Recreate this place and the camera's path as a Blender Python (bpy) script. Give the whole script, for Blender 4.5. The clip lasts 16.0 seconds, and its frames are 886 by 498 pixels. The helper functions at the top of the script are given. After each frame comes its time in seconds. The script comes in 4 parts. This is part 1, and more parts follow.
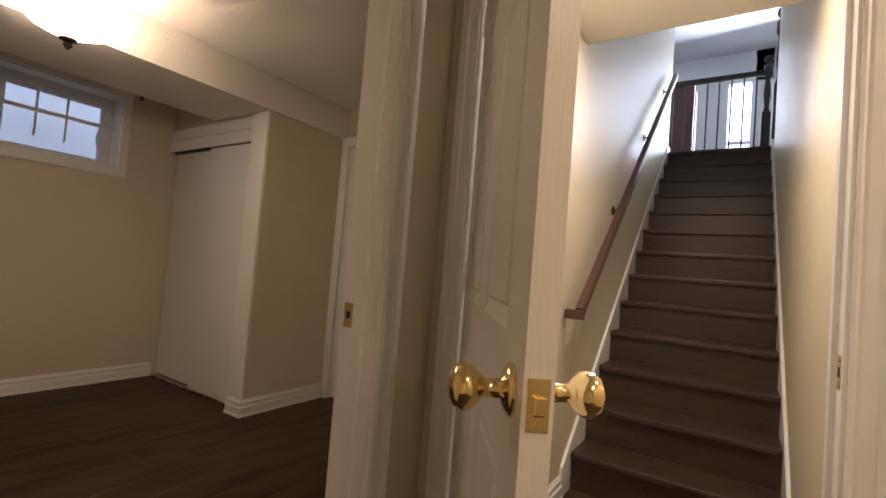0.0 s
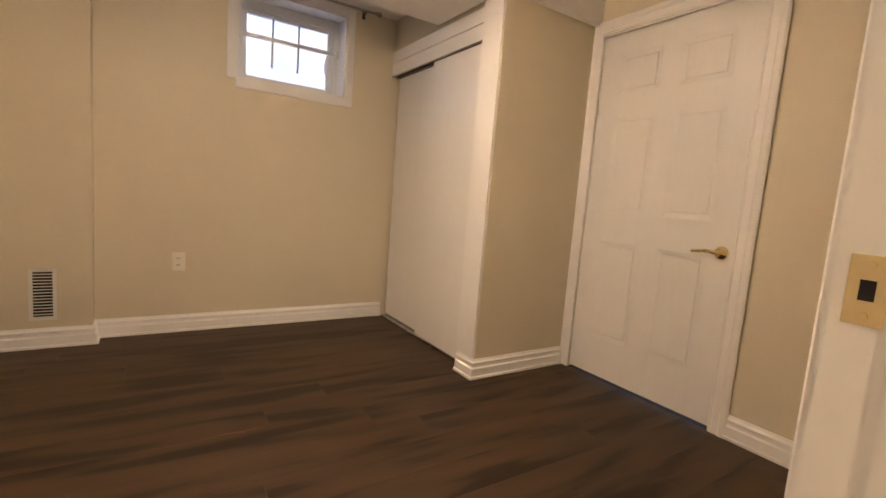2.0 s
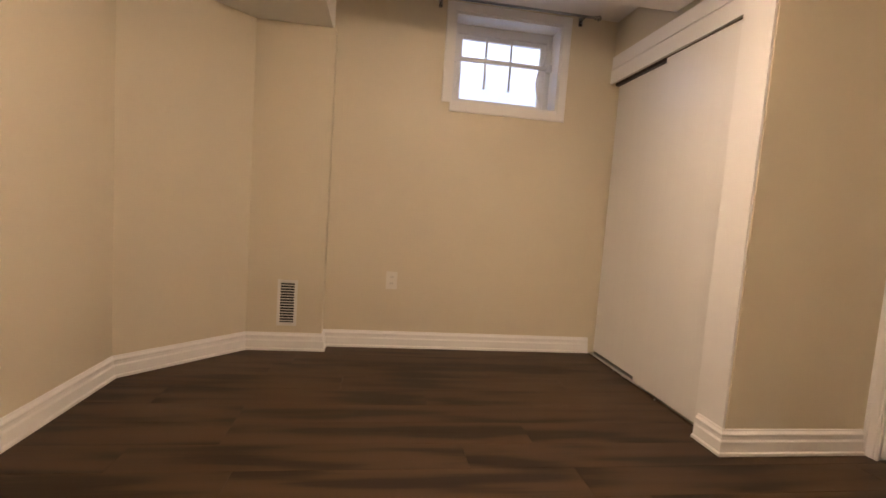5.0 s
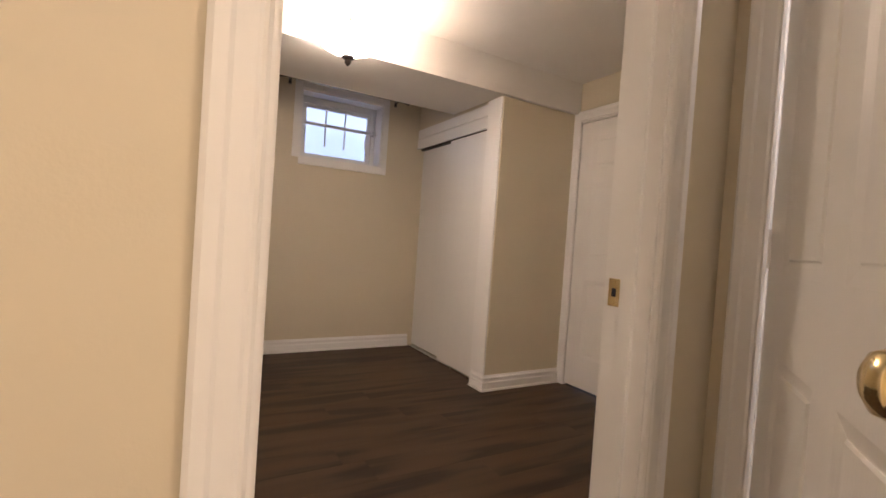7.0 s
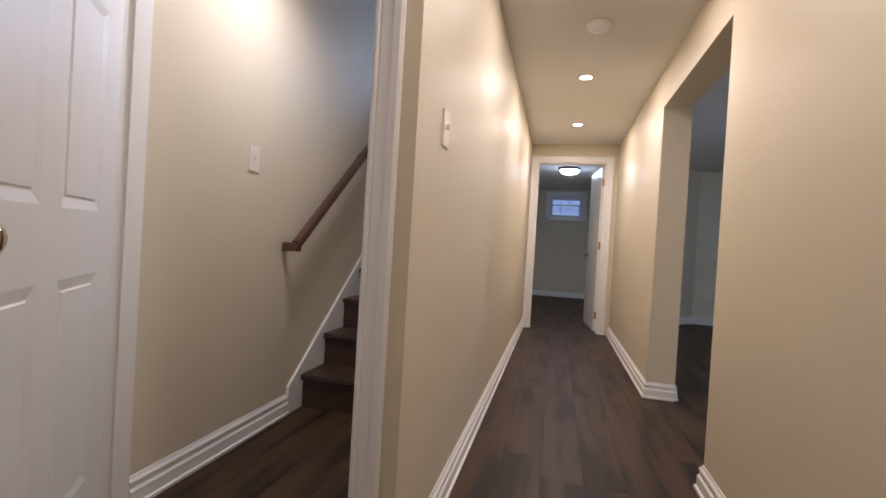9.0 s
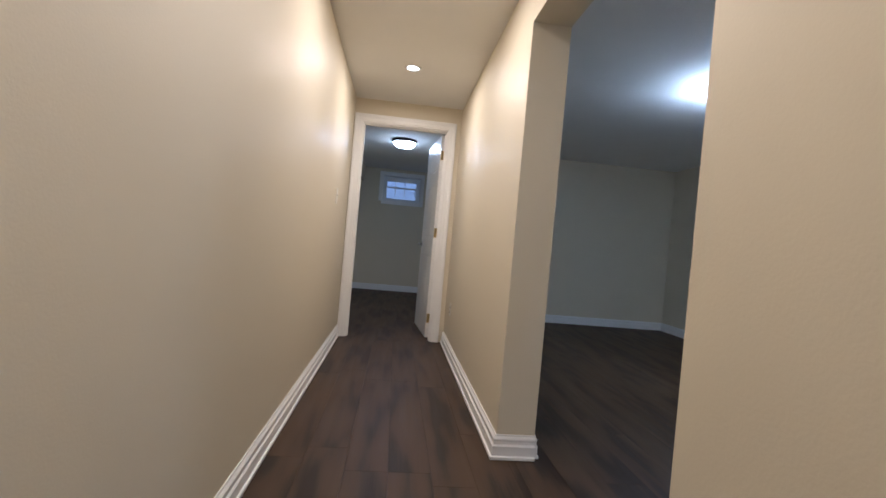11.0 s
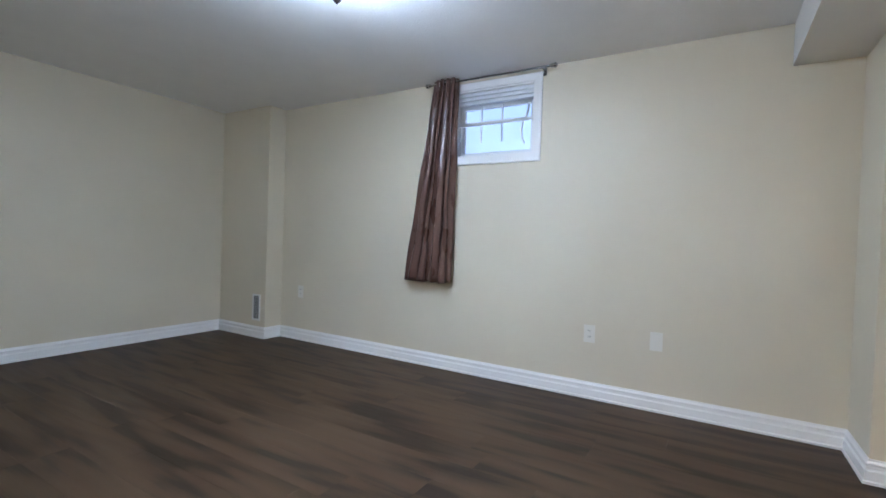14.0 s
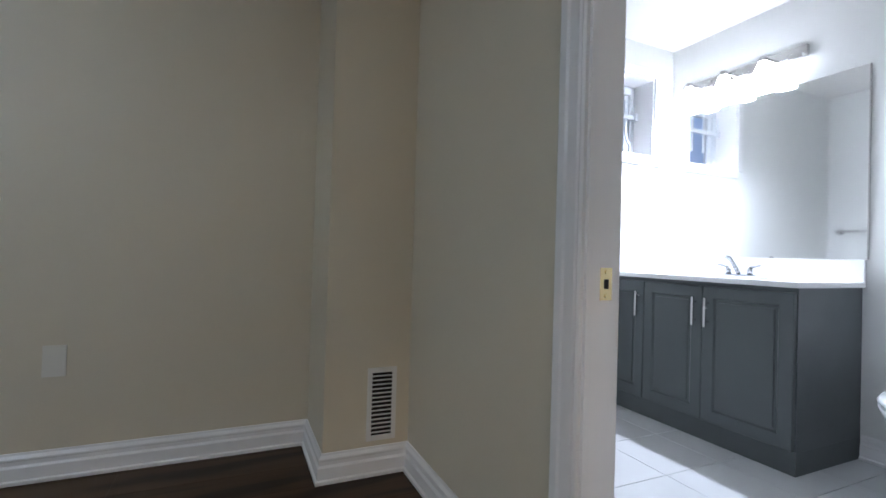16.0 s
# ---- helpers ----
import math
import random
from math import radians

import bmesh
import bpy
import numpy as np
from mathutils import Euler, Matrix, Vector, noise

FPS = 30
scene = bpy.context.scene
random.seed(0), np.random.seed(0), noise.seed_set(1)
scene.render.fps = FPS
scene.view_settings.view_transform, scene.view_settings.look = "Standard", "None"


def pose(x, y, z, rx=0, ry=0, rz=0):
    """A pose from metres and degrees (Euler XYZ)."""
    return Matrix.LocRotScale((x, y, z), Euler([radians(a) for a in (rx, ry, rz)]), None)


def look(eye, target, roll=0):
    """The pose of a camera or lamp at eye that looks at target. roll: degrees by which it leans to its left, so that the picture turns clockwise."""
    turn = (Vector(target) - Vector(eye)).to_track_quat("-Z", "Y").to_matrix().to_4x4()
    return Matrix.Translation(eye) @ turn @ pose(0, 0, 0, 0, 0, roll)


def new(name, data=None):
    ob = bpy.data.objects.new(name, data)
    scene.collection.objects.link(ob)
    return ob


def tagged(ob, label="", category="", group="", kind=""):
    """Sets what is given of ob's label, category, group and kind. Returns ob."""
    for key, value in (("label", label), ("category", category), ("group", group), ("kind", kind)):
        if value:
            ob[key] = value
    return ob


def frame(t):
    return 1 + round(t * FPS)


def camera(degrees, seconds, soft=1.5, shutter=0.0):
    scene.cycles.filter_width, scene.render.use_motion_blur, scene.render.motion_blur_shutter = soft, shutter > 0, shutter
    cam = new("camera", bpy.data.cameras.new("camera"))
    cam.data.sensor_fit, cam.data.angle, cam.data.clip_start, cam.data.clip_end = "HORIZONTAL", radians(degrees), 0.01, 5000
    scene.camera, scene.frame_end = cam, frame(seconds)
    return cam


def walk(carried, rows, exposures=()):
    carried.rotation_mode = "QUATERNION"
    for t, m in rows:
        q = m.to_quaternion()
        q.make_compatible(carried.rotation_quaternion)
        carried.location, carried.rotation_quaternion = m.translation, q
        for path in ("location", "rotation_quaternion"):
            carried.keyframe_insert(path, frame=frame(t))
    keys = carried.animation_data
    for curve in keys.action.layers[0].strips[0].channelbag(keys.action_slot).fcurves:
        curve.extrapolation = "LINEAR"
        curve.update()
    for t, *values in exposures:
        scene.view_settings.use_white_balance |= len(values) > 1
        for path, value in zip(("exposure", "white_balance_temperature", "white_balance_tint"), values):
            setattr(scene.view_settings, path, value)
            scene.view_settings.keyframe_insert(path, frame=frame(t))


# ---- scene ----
cam = camera(88.5, 16.0, 1.6)
PATH = [
    (0, (-0.31, 0.202, 1.077), (-1.402, 1.876, 1.158), 4.6),
    (0.5, (-0.439, 0.17, 1.054), (-1.733, 1.694, 1.114), 4.4),
    (1, (-0.618, 0.25, 1.029), (-2.033, 1.663, 1.066), 4.2),
    (1.5, (-0.857, 0.421, 1.003), (-2.361, 1.734, 0.874), 4.0),
    (2, (-1.072, 0.558, 0.982), (-2.741, 1.637, 0.755), 4.5),
    (2.5, (-1.303, 0.690, 0.945), (-3.150, 1.432, 0.714), 4.0),
    (3, (-1.49, 0.682, 0.942), (-3.422, 1.135, 0.695), 4.3),
    (3.2, (-1.551, 0.668, 0.953), (-3.507, 0.998, 0.699), 4.4),
    (5.3, (-1.278, 0.581, 0.905), (-3.249, 0.891, 0.759), 4.1),
    (5.5, (-1.211, 0.576, 0.896), (-3.166, 0.98, 0.774), 4.0),
    (6, (-1.01, 0.427, 0.934), (-2.898, 1.081, 0.844), 4.1),
    (6.5, (-0.752, 0.305, 1.005), (-2.575, 1.125, 0.931), 3.6),
    (7, (-0.454, 0.2, 1.027), (-2.186, 1.198, 0.985), 3.9),
    (7.5, (-0.113, 0.149, 1.039), (-1.698, 1.368, 1.032), 3.9),
    (8, (0.102, 0.135, 1.02), (-1.133, 1.708, 1.031), 3.6),
    (8.5, (0.264, 0.118, 0.998), (-0.574, 1.935, 0.996), 3.4),
    (9, (0.368, 0.283, 0.969), (-0.117, 2.223, 0.946), 3.4),
    (9.2, (0.382, 0.407, 0.956), (0.012, 2.372, 0.921), 3.5),
    (11.3, (0.545, 1.956, 0.948), (0.853, 3.932, 0.928), 4.2),
    (11.5, (0.661, 2.195, 1.014), (1.054, 4.155, 0.976), 3.5),
    (12, (0.814, 2.495, 0.993), (1.491, 4.377, 0.954), 3.4),
    (12.5, (0.939, 2.707, 0.951), (1.846, 4.489, 0.922), 3.2),
    (13, (1.108, 2.919, 0.969), (2.282, 4.538, 0.943), 2.7),
    (13.5, (1.294, 3.114, 0.973), (2.74, 4.496, 0.951), 2.4),
    (14, (1.421, 3.279, 1.015), (3.139, 4.303, 0.978), 2.0),
    (14.5, (1.705, 3.359, 0.971), (3.631, 3.898, 0.939), 2.1),
    (15, (1.953, 3.237, 0.892), (3.951, 3.333, 0.899), 2.1),
    (15.5, (2.202, 3.116, 0.889), (4.16, 2.71, 0.897), 1.6),
    (16, (2.395, 2.968, 0.869), (4.216, 2.14, 0.895), 1.7),
]
walk(cam, [(t, look(eye, target, roll)) for t, eye, target, roll in PATH], exposures=[
    (0.0, -0.1, 6750, 17), (0.5, 0.62, 6700, 17), (1.0, 1.02, 6850, 17), (1.5, 1.26, 6900, 19), (2.0, 1.26, 6900, 19), (3.0, 1.24, 6850, 20), (5.5, 1.32, 6800, 21), (6.0, 1.36, 6700, 21), (6.5, 1.24, 6250, 20),
    (7.0, 0.92, 6000, 20), (7.5, 0.66, 5500, 20), (8.0, 0.02, 5550, 21), (9.0, -0.6, 5350, 20), (11.5, -0.66, 5000, 14), (12.0, -0.45, 5200, 15), (12.5, -0.08, 5200, 14),
    (13.0, 0.46, 5250, 14), (13.5, 0.78, 5250, 15), (14.0, 0.76, 5300, 15), (15.0, 0.64, 5300, 16), (15.5, 0.40, 5400, 17), (16.0, -0.5, 5550, 14)])

# ---- light ----
world = bpy.data.worlds.new("world")
scene.world = world
world.use_nodes = True
wn = world.node_tree.nodes
sky = wn.new("ShaderNodeTexSky")
sky.sky_type, sky.sun_disc = "NISHITA", False
sky.sun_elevation, sky.sun_rotation = radians(35), radians(140)
world.node_tree.links.new(sky.outputs[0], wn["Background"].inputs[0])
wn["Background"].inputs[1].default_value = 0.12


def lamp(name, kind, m, watts, colour, size=0.1, size_y=None, label=""):
    d = bpy.data.lights.new(name, kind)
    d.energy, d.color = watts, colour
    if kind == "AREA":
        d.shape, d.size, d.size_y = "RECTANGLE", size, size_y or size
    elif kind != "SUN":
        d.shadow_soft_size = size
    if kind == "SPOT":
        d.spot_size, d.spot_blend = radians(125), 0.9
    o = new(name, d)
    o.matrix_world = m
    return o


WARM, COOL, NEUTRAL, DAY = (1.0, 0.83, 0.62), (0.86, 0.93, 1.0), (1.0, 0.93, 0.84), (0.72, 0.84, 1.0)
sun = lamp("sun", "SUN", look((6, -8, 9), (0, 0, 0)), 1.2, (1.0, 0.95, 0.88))
sun.data.angle = radians(8)
for ly, watts in ((-0.1, 11), (1.2, 11), (2.5, 14), (3.8, 17), (5.1, 19)):
    lamp("hall_downlight", "AREA", pose(0.5, ly, 2.25), watts, (1.0, 0.79, 0.56), 0.1)
lamp("landing_downlight", "AREA", pose(-0.6, 1.95, 2.25), 15, (1.0, 0.88, 0.74), 0.1)
for lx in (3.885, 4.10, 4.32):
    lamp("vanity_bulb_light", "POINT", pose(lx, 0.46, 1.872), 74, (0.95, 0.97, 1.0), 0.025)
lamp("upstairs_daylight", "AREA", look((-0.1, 8.3, 3.9), (-0.5, 5.0, 3.2)), 165, DAY, 1.6, 1.4)

# ---- materials ----


def mat(name, colour, rough=0.5, metal=0.0, vary=0.08, scale=8.0, bump=0.0, bump_scale=60.0, spec=0.5, coat=0.0, per_object=0.0, stretch=(1, 1, 1)):
    m = bpy.data.materials.new(name)
    m.use_nodes = True
    n, l = m.node_tree.nodes, m.node_tree.links
    b = n["Principled BSDF"]
    b.inputs["Roughness"].default_value, b.inputs["Metallic"].default_value = rough, metal
    b.inputs["Specular IOR Level"].default_value, b.inputs["Coat Weight"].default_value = spec, coat
    co = n.new("ShaderNodeTexCoord")
    mp = n.new("ShaderNodeMapping")
    mp.inputs["Scale"].default_value = stretch
    l.new(co.outputs["Object"], mp.inputs[0])
    t1 = n.new("ShaderNodeTexNoise")
    t1.inputs["Scale"].default_value, t1.inputs["Detail"].default_value = scale, 4
    l.new(mp.outputs[0], t1.inputs[0])
    t2 = n.new("ShaderNodeTexNoise")
    t2.inputs["Scale"].default_value, t2.inputs["Detail"].default_value = scale * 0.13, 2
    l.new(mp.outputs[0], t2.inputs[0])
    add = n.new("ShaderNodeMath")
    add.operation = "ADD"
    l.new(t1.outputs[0], add.inputs[0])
    l.new(t2.outputs[0], add.inputs[1])
    rng = n.new("ShaderNodeMapRange")
    rng.inputs["From Min"].default_value, rng.inputs["From Max"].default_value = 0.6, 1.4
    rng.inputs["To Min"].default_value, rng.inputs["To Max"].default_value = 1 - vary, 1 + vary
    l.new(add.outputs[0], rng.inputs[0])
    mul = n.new("ShaderNodeVectorMath")
    mul.operation = "SCALE"
    mul.inputs[0].default_value = colour
    l.new(rng.outputs[0], mul.inputs["Scale"])
    last = mul.outputs[0]
    if per_object:
        inf = n.new("ShaderNodeObjectInfo")
        r2 = n.new("ShaderNodeMapRange")
        r2.inputs["To Min"].default_value, r2.inputs["To Max"].default_value = 1 - per_object, 1 + per_object
        l.new(inf.outputs["Random"], r2.inputs[0])
        mul2 = n.new("ShaderNodeVectorMath")
        mul2.operation = "SCALE"
        l.new(last, mul2.inputs[0])
        l.new(r2.outputs[0], mul2.inputs["Scale"])
        last = mul2.outputs[0]
    l.new(last, b.inputs["Base Color"])
    rr = n.new("ShaderNodeMapRange")
    rr.inputs["From Min"].default_value, rr.inputs["From Max"].default_value = 0.3, 0.7
    rr.inputs["To Min"].default_value, rr.inputs["To Max"].default_value = max(rough - 0.06, 0.02), min(rough + 0.06, 1)
    l.new(t1.outputs[0], rr.inputs[0])
    l.new(rr.outputs[0], b.inputs["Roughness"])
    if bump:
        t3 = n.new("ShaderNodeTexNoise")
        t3.inputs["Scale"].default_value, t3.inputs["Detail"].default_value = bump_scale, 5
        l.new(mp.outputs[0], t3.inputs[0])
        bp = n.new("ShaderNodeBump")
        bp.inputs["Strength"].default_value, bp.inputs["Distance"].default_value = bump, 0.01
        l.new(t3.outputs[0], bp.inputs["Height"])
        l.new(bp.outputs[0], b.inputs["Normal"])
    return m


def glow(name, colour, strength):
    m = bpy.data.materials.new(name)
    m.use_nodes = True
    b = m.node_tree.nodes["Principled BSDF"]
    b.inputs["Base Color"].default_value = (*colour, 1)
    b.inputs["Emission Color"].default_value = (*colour, 1)
    b.inputs["Emission Strength"].default_value = strength
    return m


def wood_floor(name, dark, light):
    """Dark vinyl plank with long streaks along the plank."""
    m = bpy.data.materials.new(name)
    m.use_nodes = True
    n, l = m.node_tree.nodes, m.node_tree.links
    b = n["Principled BSDF"]
    b.inputs["Specular IOR Level"].default_value = 0.22
    co, inf = n.new("ShaderNodeNewGeometry"), n.new("ShaderNodeObjectInfo")
    off = n.new("ShaderNodeVectorMath")
    off.operation = "SCALE"
    off.inputs[0].default_value = (0.22, 0.8, 0.0)
    l.new(inf.outputs["Random"], off.inputs["Scale"])
    ad = n.new("ShaderNodeVectorMath")
    l.new(co.outputs["Position"], ad.inputs[0])
    l.new(off.outputs[0], ad.inputs[1])
    heights = []
    for sx, sy, det, dist in ((10.0, 1.5, 1.0, 0.15), (32.0, 2.2, 3, 0.2), (150.0, 3.0, 3, 0.2)):
        mp = n.new("ShaderNodeMapping")
        mp.inputs["Scale"].default_value = (sx, sy, sx)
        l.new(ad.outputs[0], mp.inputs[0])
        t = n.new("ShaderNodeTexNoise")
        t.inputs["Scale"].default_value, t.inputs["Detail"].default_value, t.inputs["Distortion"].default_value = 1.0, det, dist
        l.new(mp.outputs[0], t.inputs[0])
        heights.append(t.outputs[0])
    s = None
    for h, w in zip(heights, (0.72, 0.20, 0.08)):
        k = n.new("ShaderNodeMath")
        k.operation = "MULTIPLY_ADD"
        k.inputs[1].default_value = w
        l.new(h, k.inputs[0])
        if s is None:
            k.inputs[2].default_value = 0
        else:
            l.new(s, k.inputs[2])
        s = k.outputs[0]
    tone = n.new("ShaderNodeMath")
    tone.operation = "MULTIPLY_ADD"
    tone.inputs[1].default_value = 0.035
    l.new(inf.outputs["Random"], tone.inputs[0])
    l.new(s, tone.inputs[2])
    ramp = n.new("ShaderNodeValToRGB")
    ramp.color_ramp.elements[0].position, ramp.color_ramp.elements[0].color = 0.42, (*dark, 1)
    ramp.color_ramp.elements[1].position, ramp.color_ramp.elements[1].color = 0.62, (*light, 1)
    mid = ramp.color_ramp.elements.new(0.51)
    mid.color = (*(0.30 * d + 0.70 * h for d, h in zip(dark, light)), 1)
    l.new(tone.outputs[0], ramp.inputs[0])
    l.new(ramp.outputs[0], b.inputs["Base Color"])
    r = n.new("ShaderNodeMapRange")
    r.inputs["To Min"].default_value, r.inputs["To Max"].default_value = 0.40, 0.56
    l.new(heights[1], r.inputs[0])
    l.new(r.outputs[0], b.inputs["Roughness"])
    bp = n.new("ShaderNodeBump")
    bp.inputs["Strength"].default_value, bp.inputs["Distance"].default_value = 0.12, 0.002
    l.new(heights[2], bp.inputs["Height"])
    l.new(bp.outputs[0], b.inputs["Normal"])
    return m


WALL = mat("cream_wall_paint", (0.70, 0.63, 0.488), 0.50, vary=0.025, scale=3, bump=0.05, bump_scale=160, spec=0.32)
CEIL = mat("stippled_ceiling", (0.85, 0.83, 0.80), 0.9, vary=0.03, scale=5, bump=0.32, bump_scale=95)
SMOOTH = mat("smooth_ceiling_paint", (0.80, 0.78, 0.74), 0.8, vary=0.02, scale=4, bump=0.06, bump_scale=120)
TRIM = mat("white_trim_paint", (0.86, 0.85, 0.835), 0.36, vary=0.010, scale=3, bump=0.012, bump_scale=240)
DOORW = mat("white_door_paint", (0.82, 0.81, 0.79), 0.34, vary=0.02, scale=9, bump=0.10, bump_scale=40, stretch=(9, 9, 0.5))
FLOOR = wood_floor("dark_vinyl_plank", (0.025, 0.0142, 0.0080), (0.075, 0.0445, 0.0235))
SUB = mat("plank_joint", (0.02, 0.015, 0.012), 0.8)
TREAD = mat("dark_stained_tread", (0.060, 0.037, 0.027), 0.32, vary=0.25, scale=20, bump=0.08, bump_scale=60, stretch=(0.6, 6, 6))
RAILW = mat("brown_stained_rail", (0.085, 0.042, 0.026), 0.35, vary=0.25, scale=20, stretch=(6, 0.6, 0.6))
BLACK = mat("black_iron", (0.02, 0.018, 0.02), 0.45, vary=0.1)
BRASS = mat("polished_brass", (0.86, 0.69, 0.37), 0.16, 1.0, vary=0.06, scale=30)
# chrome with the faucet's dark reflections put into its base colour
STEEL = mat("darkened_chrome", (0.34, 0.35, 0.37), 0.10, 1.0, vary=0.03, scale=30)
CHROME = mat("brushed_nickel", (0.62, 0.61, 0.60), 0.24, 1.0, vary=0.04, scale=30)
BRONZE = mat("dark_bronze", (0.05, 0.04, 0.038), 0.4, 0.6, vary=0.1)
IVORY = mat("ivory_plastic", (0.78, 0.745, 0.66), 0.38, vary=0.01)
PLASTIC = mat("white_plastic", (0.80, 0.79, 0.76), 0.35, vary=0.01)
VENTM = mat("white_enamel", (0.78, 0.76, 0.72), 0.4, vary=0.02)
# near-black colour that stands for the shade inside ducts, holes and slots
DARKV = mat("opening_shade", (0.015, 0.014, 0.013), 0.9)
VINYL = mat("white_window_vinyl", (0.80, 0.82, 0.84), 0.35, vary=0.02)
CURT = mat("brown_satin", (0.100, 0.051, 0.037), 0.30, vary=0.22, scale=14, bump=0.1, bump_scale=220, spec=0.6, stretch=(1, 1, 0.35))
GREY = mat("charcoal_cabinet_paint", (0.074, 0.084, 0.085), 0.38, vary=0.05, scale=6)
COUNTER = mat("white_cultured_marble", (0.84, 0.84, 0.83), 0.14, vary=0.015)
CERAMIC = mat("white_ceramic", (0.84, 0.84, 0.84), 0.08, vary=0.01)
BATHW = mat("pale_bathroom_paint", (0.78, 0.78, 0.75), 0.5, vary=0.02, bump=0.04, bump_scale=150)
TILE = mat("light_grey_tile", (0.66, 0.67, 0.67), 0.22, vary=0.05, scale=4, per_object=0.03)
GROUT = mat("grout", (0.5, 0.5, 0.49), 0.9)
UPW = mat("upper_wall_paint", (0.72, 0.74, 0.76), 0.6, vary=0.02)
MAROON = mat("dark_red_wood", (0.08, 0.018, 0.014), 0.4, vary=0.2)
GLOWW = glow("warm_glass_shade", (1.0, 0.80, 0.58), 25.0)
GLOWC = glow("cool_glass_shade", (0.82, 0.93, 1.0), 66.0)
GLOWB = glow("bulb_glass", (0.97, 0.98, 1.0), 30.0)
GLOWP = glow("pot_light_lens", (1.0, 0.92, 0.78), 14.0)
SKYB = glow("window_well_daylight", (0.60, 0.74, 1.0), 0.50)
SKYU = glow("upper_window_daylight", (0.78, 0.88, 1.0), 3.0)
MIRROR = mat("mirror_silver", (0.93, 0.94, 0.94), 0.02, 1.0, vary=0.0)
GLASS = bpy.data.materials.new("window_glass")
GLASS.use_nodes = True
gb = GLASS.node_tree.nodes["Principled BSDF"]
gb.inputs["Transmission Weight"].default_value, gb.inputs["Roughness"].default_value, gb.inputs["IOR"].default_value = 1.0, 0.0, 1.1

# ---- builders ----


def box(bm, x0, x1, y0, y1, z0, z1, bevel=0.0):
    r = bmesh.ops.create_cube(bm, size=1, matrix=Matrix.Translation(((x0 + x1) / 2, (y0 + y1) / 2, (z0 + z1) / 2)) @ Matrix.Diagonal((abs(x1 - x0), abs(y1 - y0), abs(z1 - z0), 1)))
    if bevel:
        edges = list({e for v in r["verts"] for e in v.link_edges})
        bmesh.ops.bevel(bm, geom=edges, offset=bevel, segments=2, affect="EDGES", profile=0.7)


def rod(bm, a, b, r, seg=14, r2=None):
    a, b = Vector(a), Vector(b)
    m = Matrix.Translation((a + b) / 2) @ (b - a).to_track_quat("Z", "Y").to_matrix().to_4x4()
    bmesh.ops.create_cone(bm, cap_ends=True, segments=seg, radius1=r, radius2=r if r2 is None else r2, depth=(b - a).length, matrix=m)


def lathe(bm, profile, m=None, seg=32):
    """Turns (radius, height) points round the z axis."""
    rings = []
    for r, z in profile:
        rings.append([bm.verts.new((m or Matrix()) @ Vector((max(r, 0.0005) * math.cos(2 * math.pi * k / seg), max(r, 0.0005) * math.sin(2 * math.pi * k / seg), z))) for k in range(seg)])
    for a, b in zip(rings, rings[1:]):
        for k in range(seg):
            f = bm.faces.new((a[k], a[(k + 1) % seg], b[(k + 1) % seg], b[k]))
            f.smooth = True


def sweep(bm, points, profile, normal):
    """Runs a (side, height) profile along a mitred polyline; height goes along the normal, side to the left of the path."""
    pts, n = [Vector(p) for p in points], Vector(normal)
    rings = []
    for i, p in enumerate(pts):
        d1 = (p - pts[i - 1]).normalized() if i else (pts[1] - p).normalized()
        d2 = (pts[i + 1] - p).normalized() if i < len(pts) - 1 else d1
        s1, s2 = n.cross(d1), n.cross(d2)
        s = (s1 + s2).normalized()
        s = s / max(s.dot(s1), 0.3)
        rings.append([bm.verts.new(p + s * a + n * b) for a, b in profile])
    k = len(profile)
    for a, b in zip(rings, rings[1:]):
        for j in range(k):
            bm.faces.new((a[j], a[(j + 1) % k], b[(j + 1) % k], b[j]))
    bm.faces.new(rings[0])
    bm.faces.new(list(reversed(rings[-1])))


def part(name, bm, material, parent=None, label="", smooth=False):
    bmesh.ops.recalc_face_normals(bm, faces=bm.faces)
    me = bpy.data.meshes.new(name)
    if smooth:
        for f in bm.faces:
            f.smooth = True
    bm.to_mesh(me)
    bm.free()
    me.materials.append(material)
    o = new(name, me)
    if parent is not None:
        o.parent = parent
    return tagged(o, label) if label else o


def boxes(name, rows, material, parent=None, label="", bevel=0.0):
    bm = bmesh.new()
    for r in rows:
        box(bm, *r, bevel=bevel)
    return part(name, bm, material, parent, label)


def thing(name, label, category, m=None, group=""):
    o = new(name)
    o.empty_display_size = 0.1
    if m is not None:
        o.matrix_world = m
    return tagged(o, label, category, group)


def structure(name, rows, material, label="", bevel=0.0):
    return tagged(boxes(name, rows, material, bevel=bevel), label, kind="structure")


H = 2.26
T = 0.12
BB = [(0, 0), (0.026, 0), (0.026, 0.012), (0.018, 0.016), (0.018, 0.058), (0.011, 0.066), (0.011, 0.080), (0.014, 0.084), (0.014, 0.090), (0.006, 0.100), (0.004, 0.108), (0, 0.108)]
CAS = [(0, 0), (0, 0.009), (0.006, 0.013), (0.012, 0.010), (0.018, 0.013), (0.045, 0.014), (0.052, 0.018), (0.070, 0.019), (0.078, 0.014), (0.078, 0)]


def baseboard(points, profile=BB):
    bm = bmesh.new()
    sweep(bm, [(x, y, 0.003) for x, y in points], profile, (0, 0, 1))
    return tagged(part("baseboard", bm, TRIM), "white painted moulded baseboard along the wall", kind="structure")


def casing(name, points, normal):
    bm = bmesh.new()
    sweep(bm, points, CAS, normal)
    return tagged(part(name, bm, TRIM), "white painted door casing with a stepped profile", kind="structure")

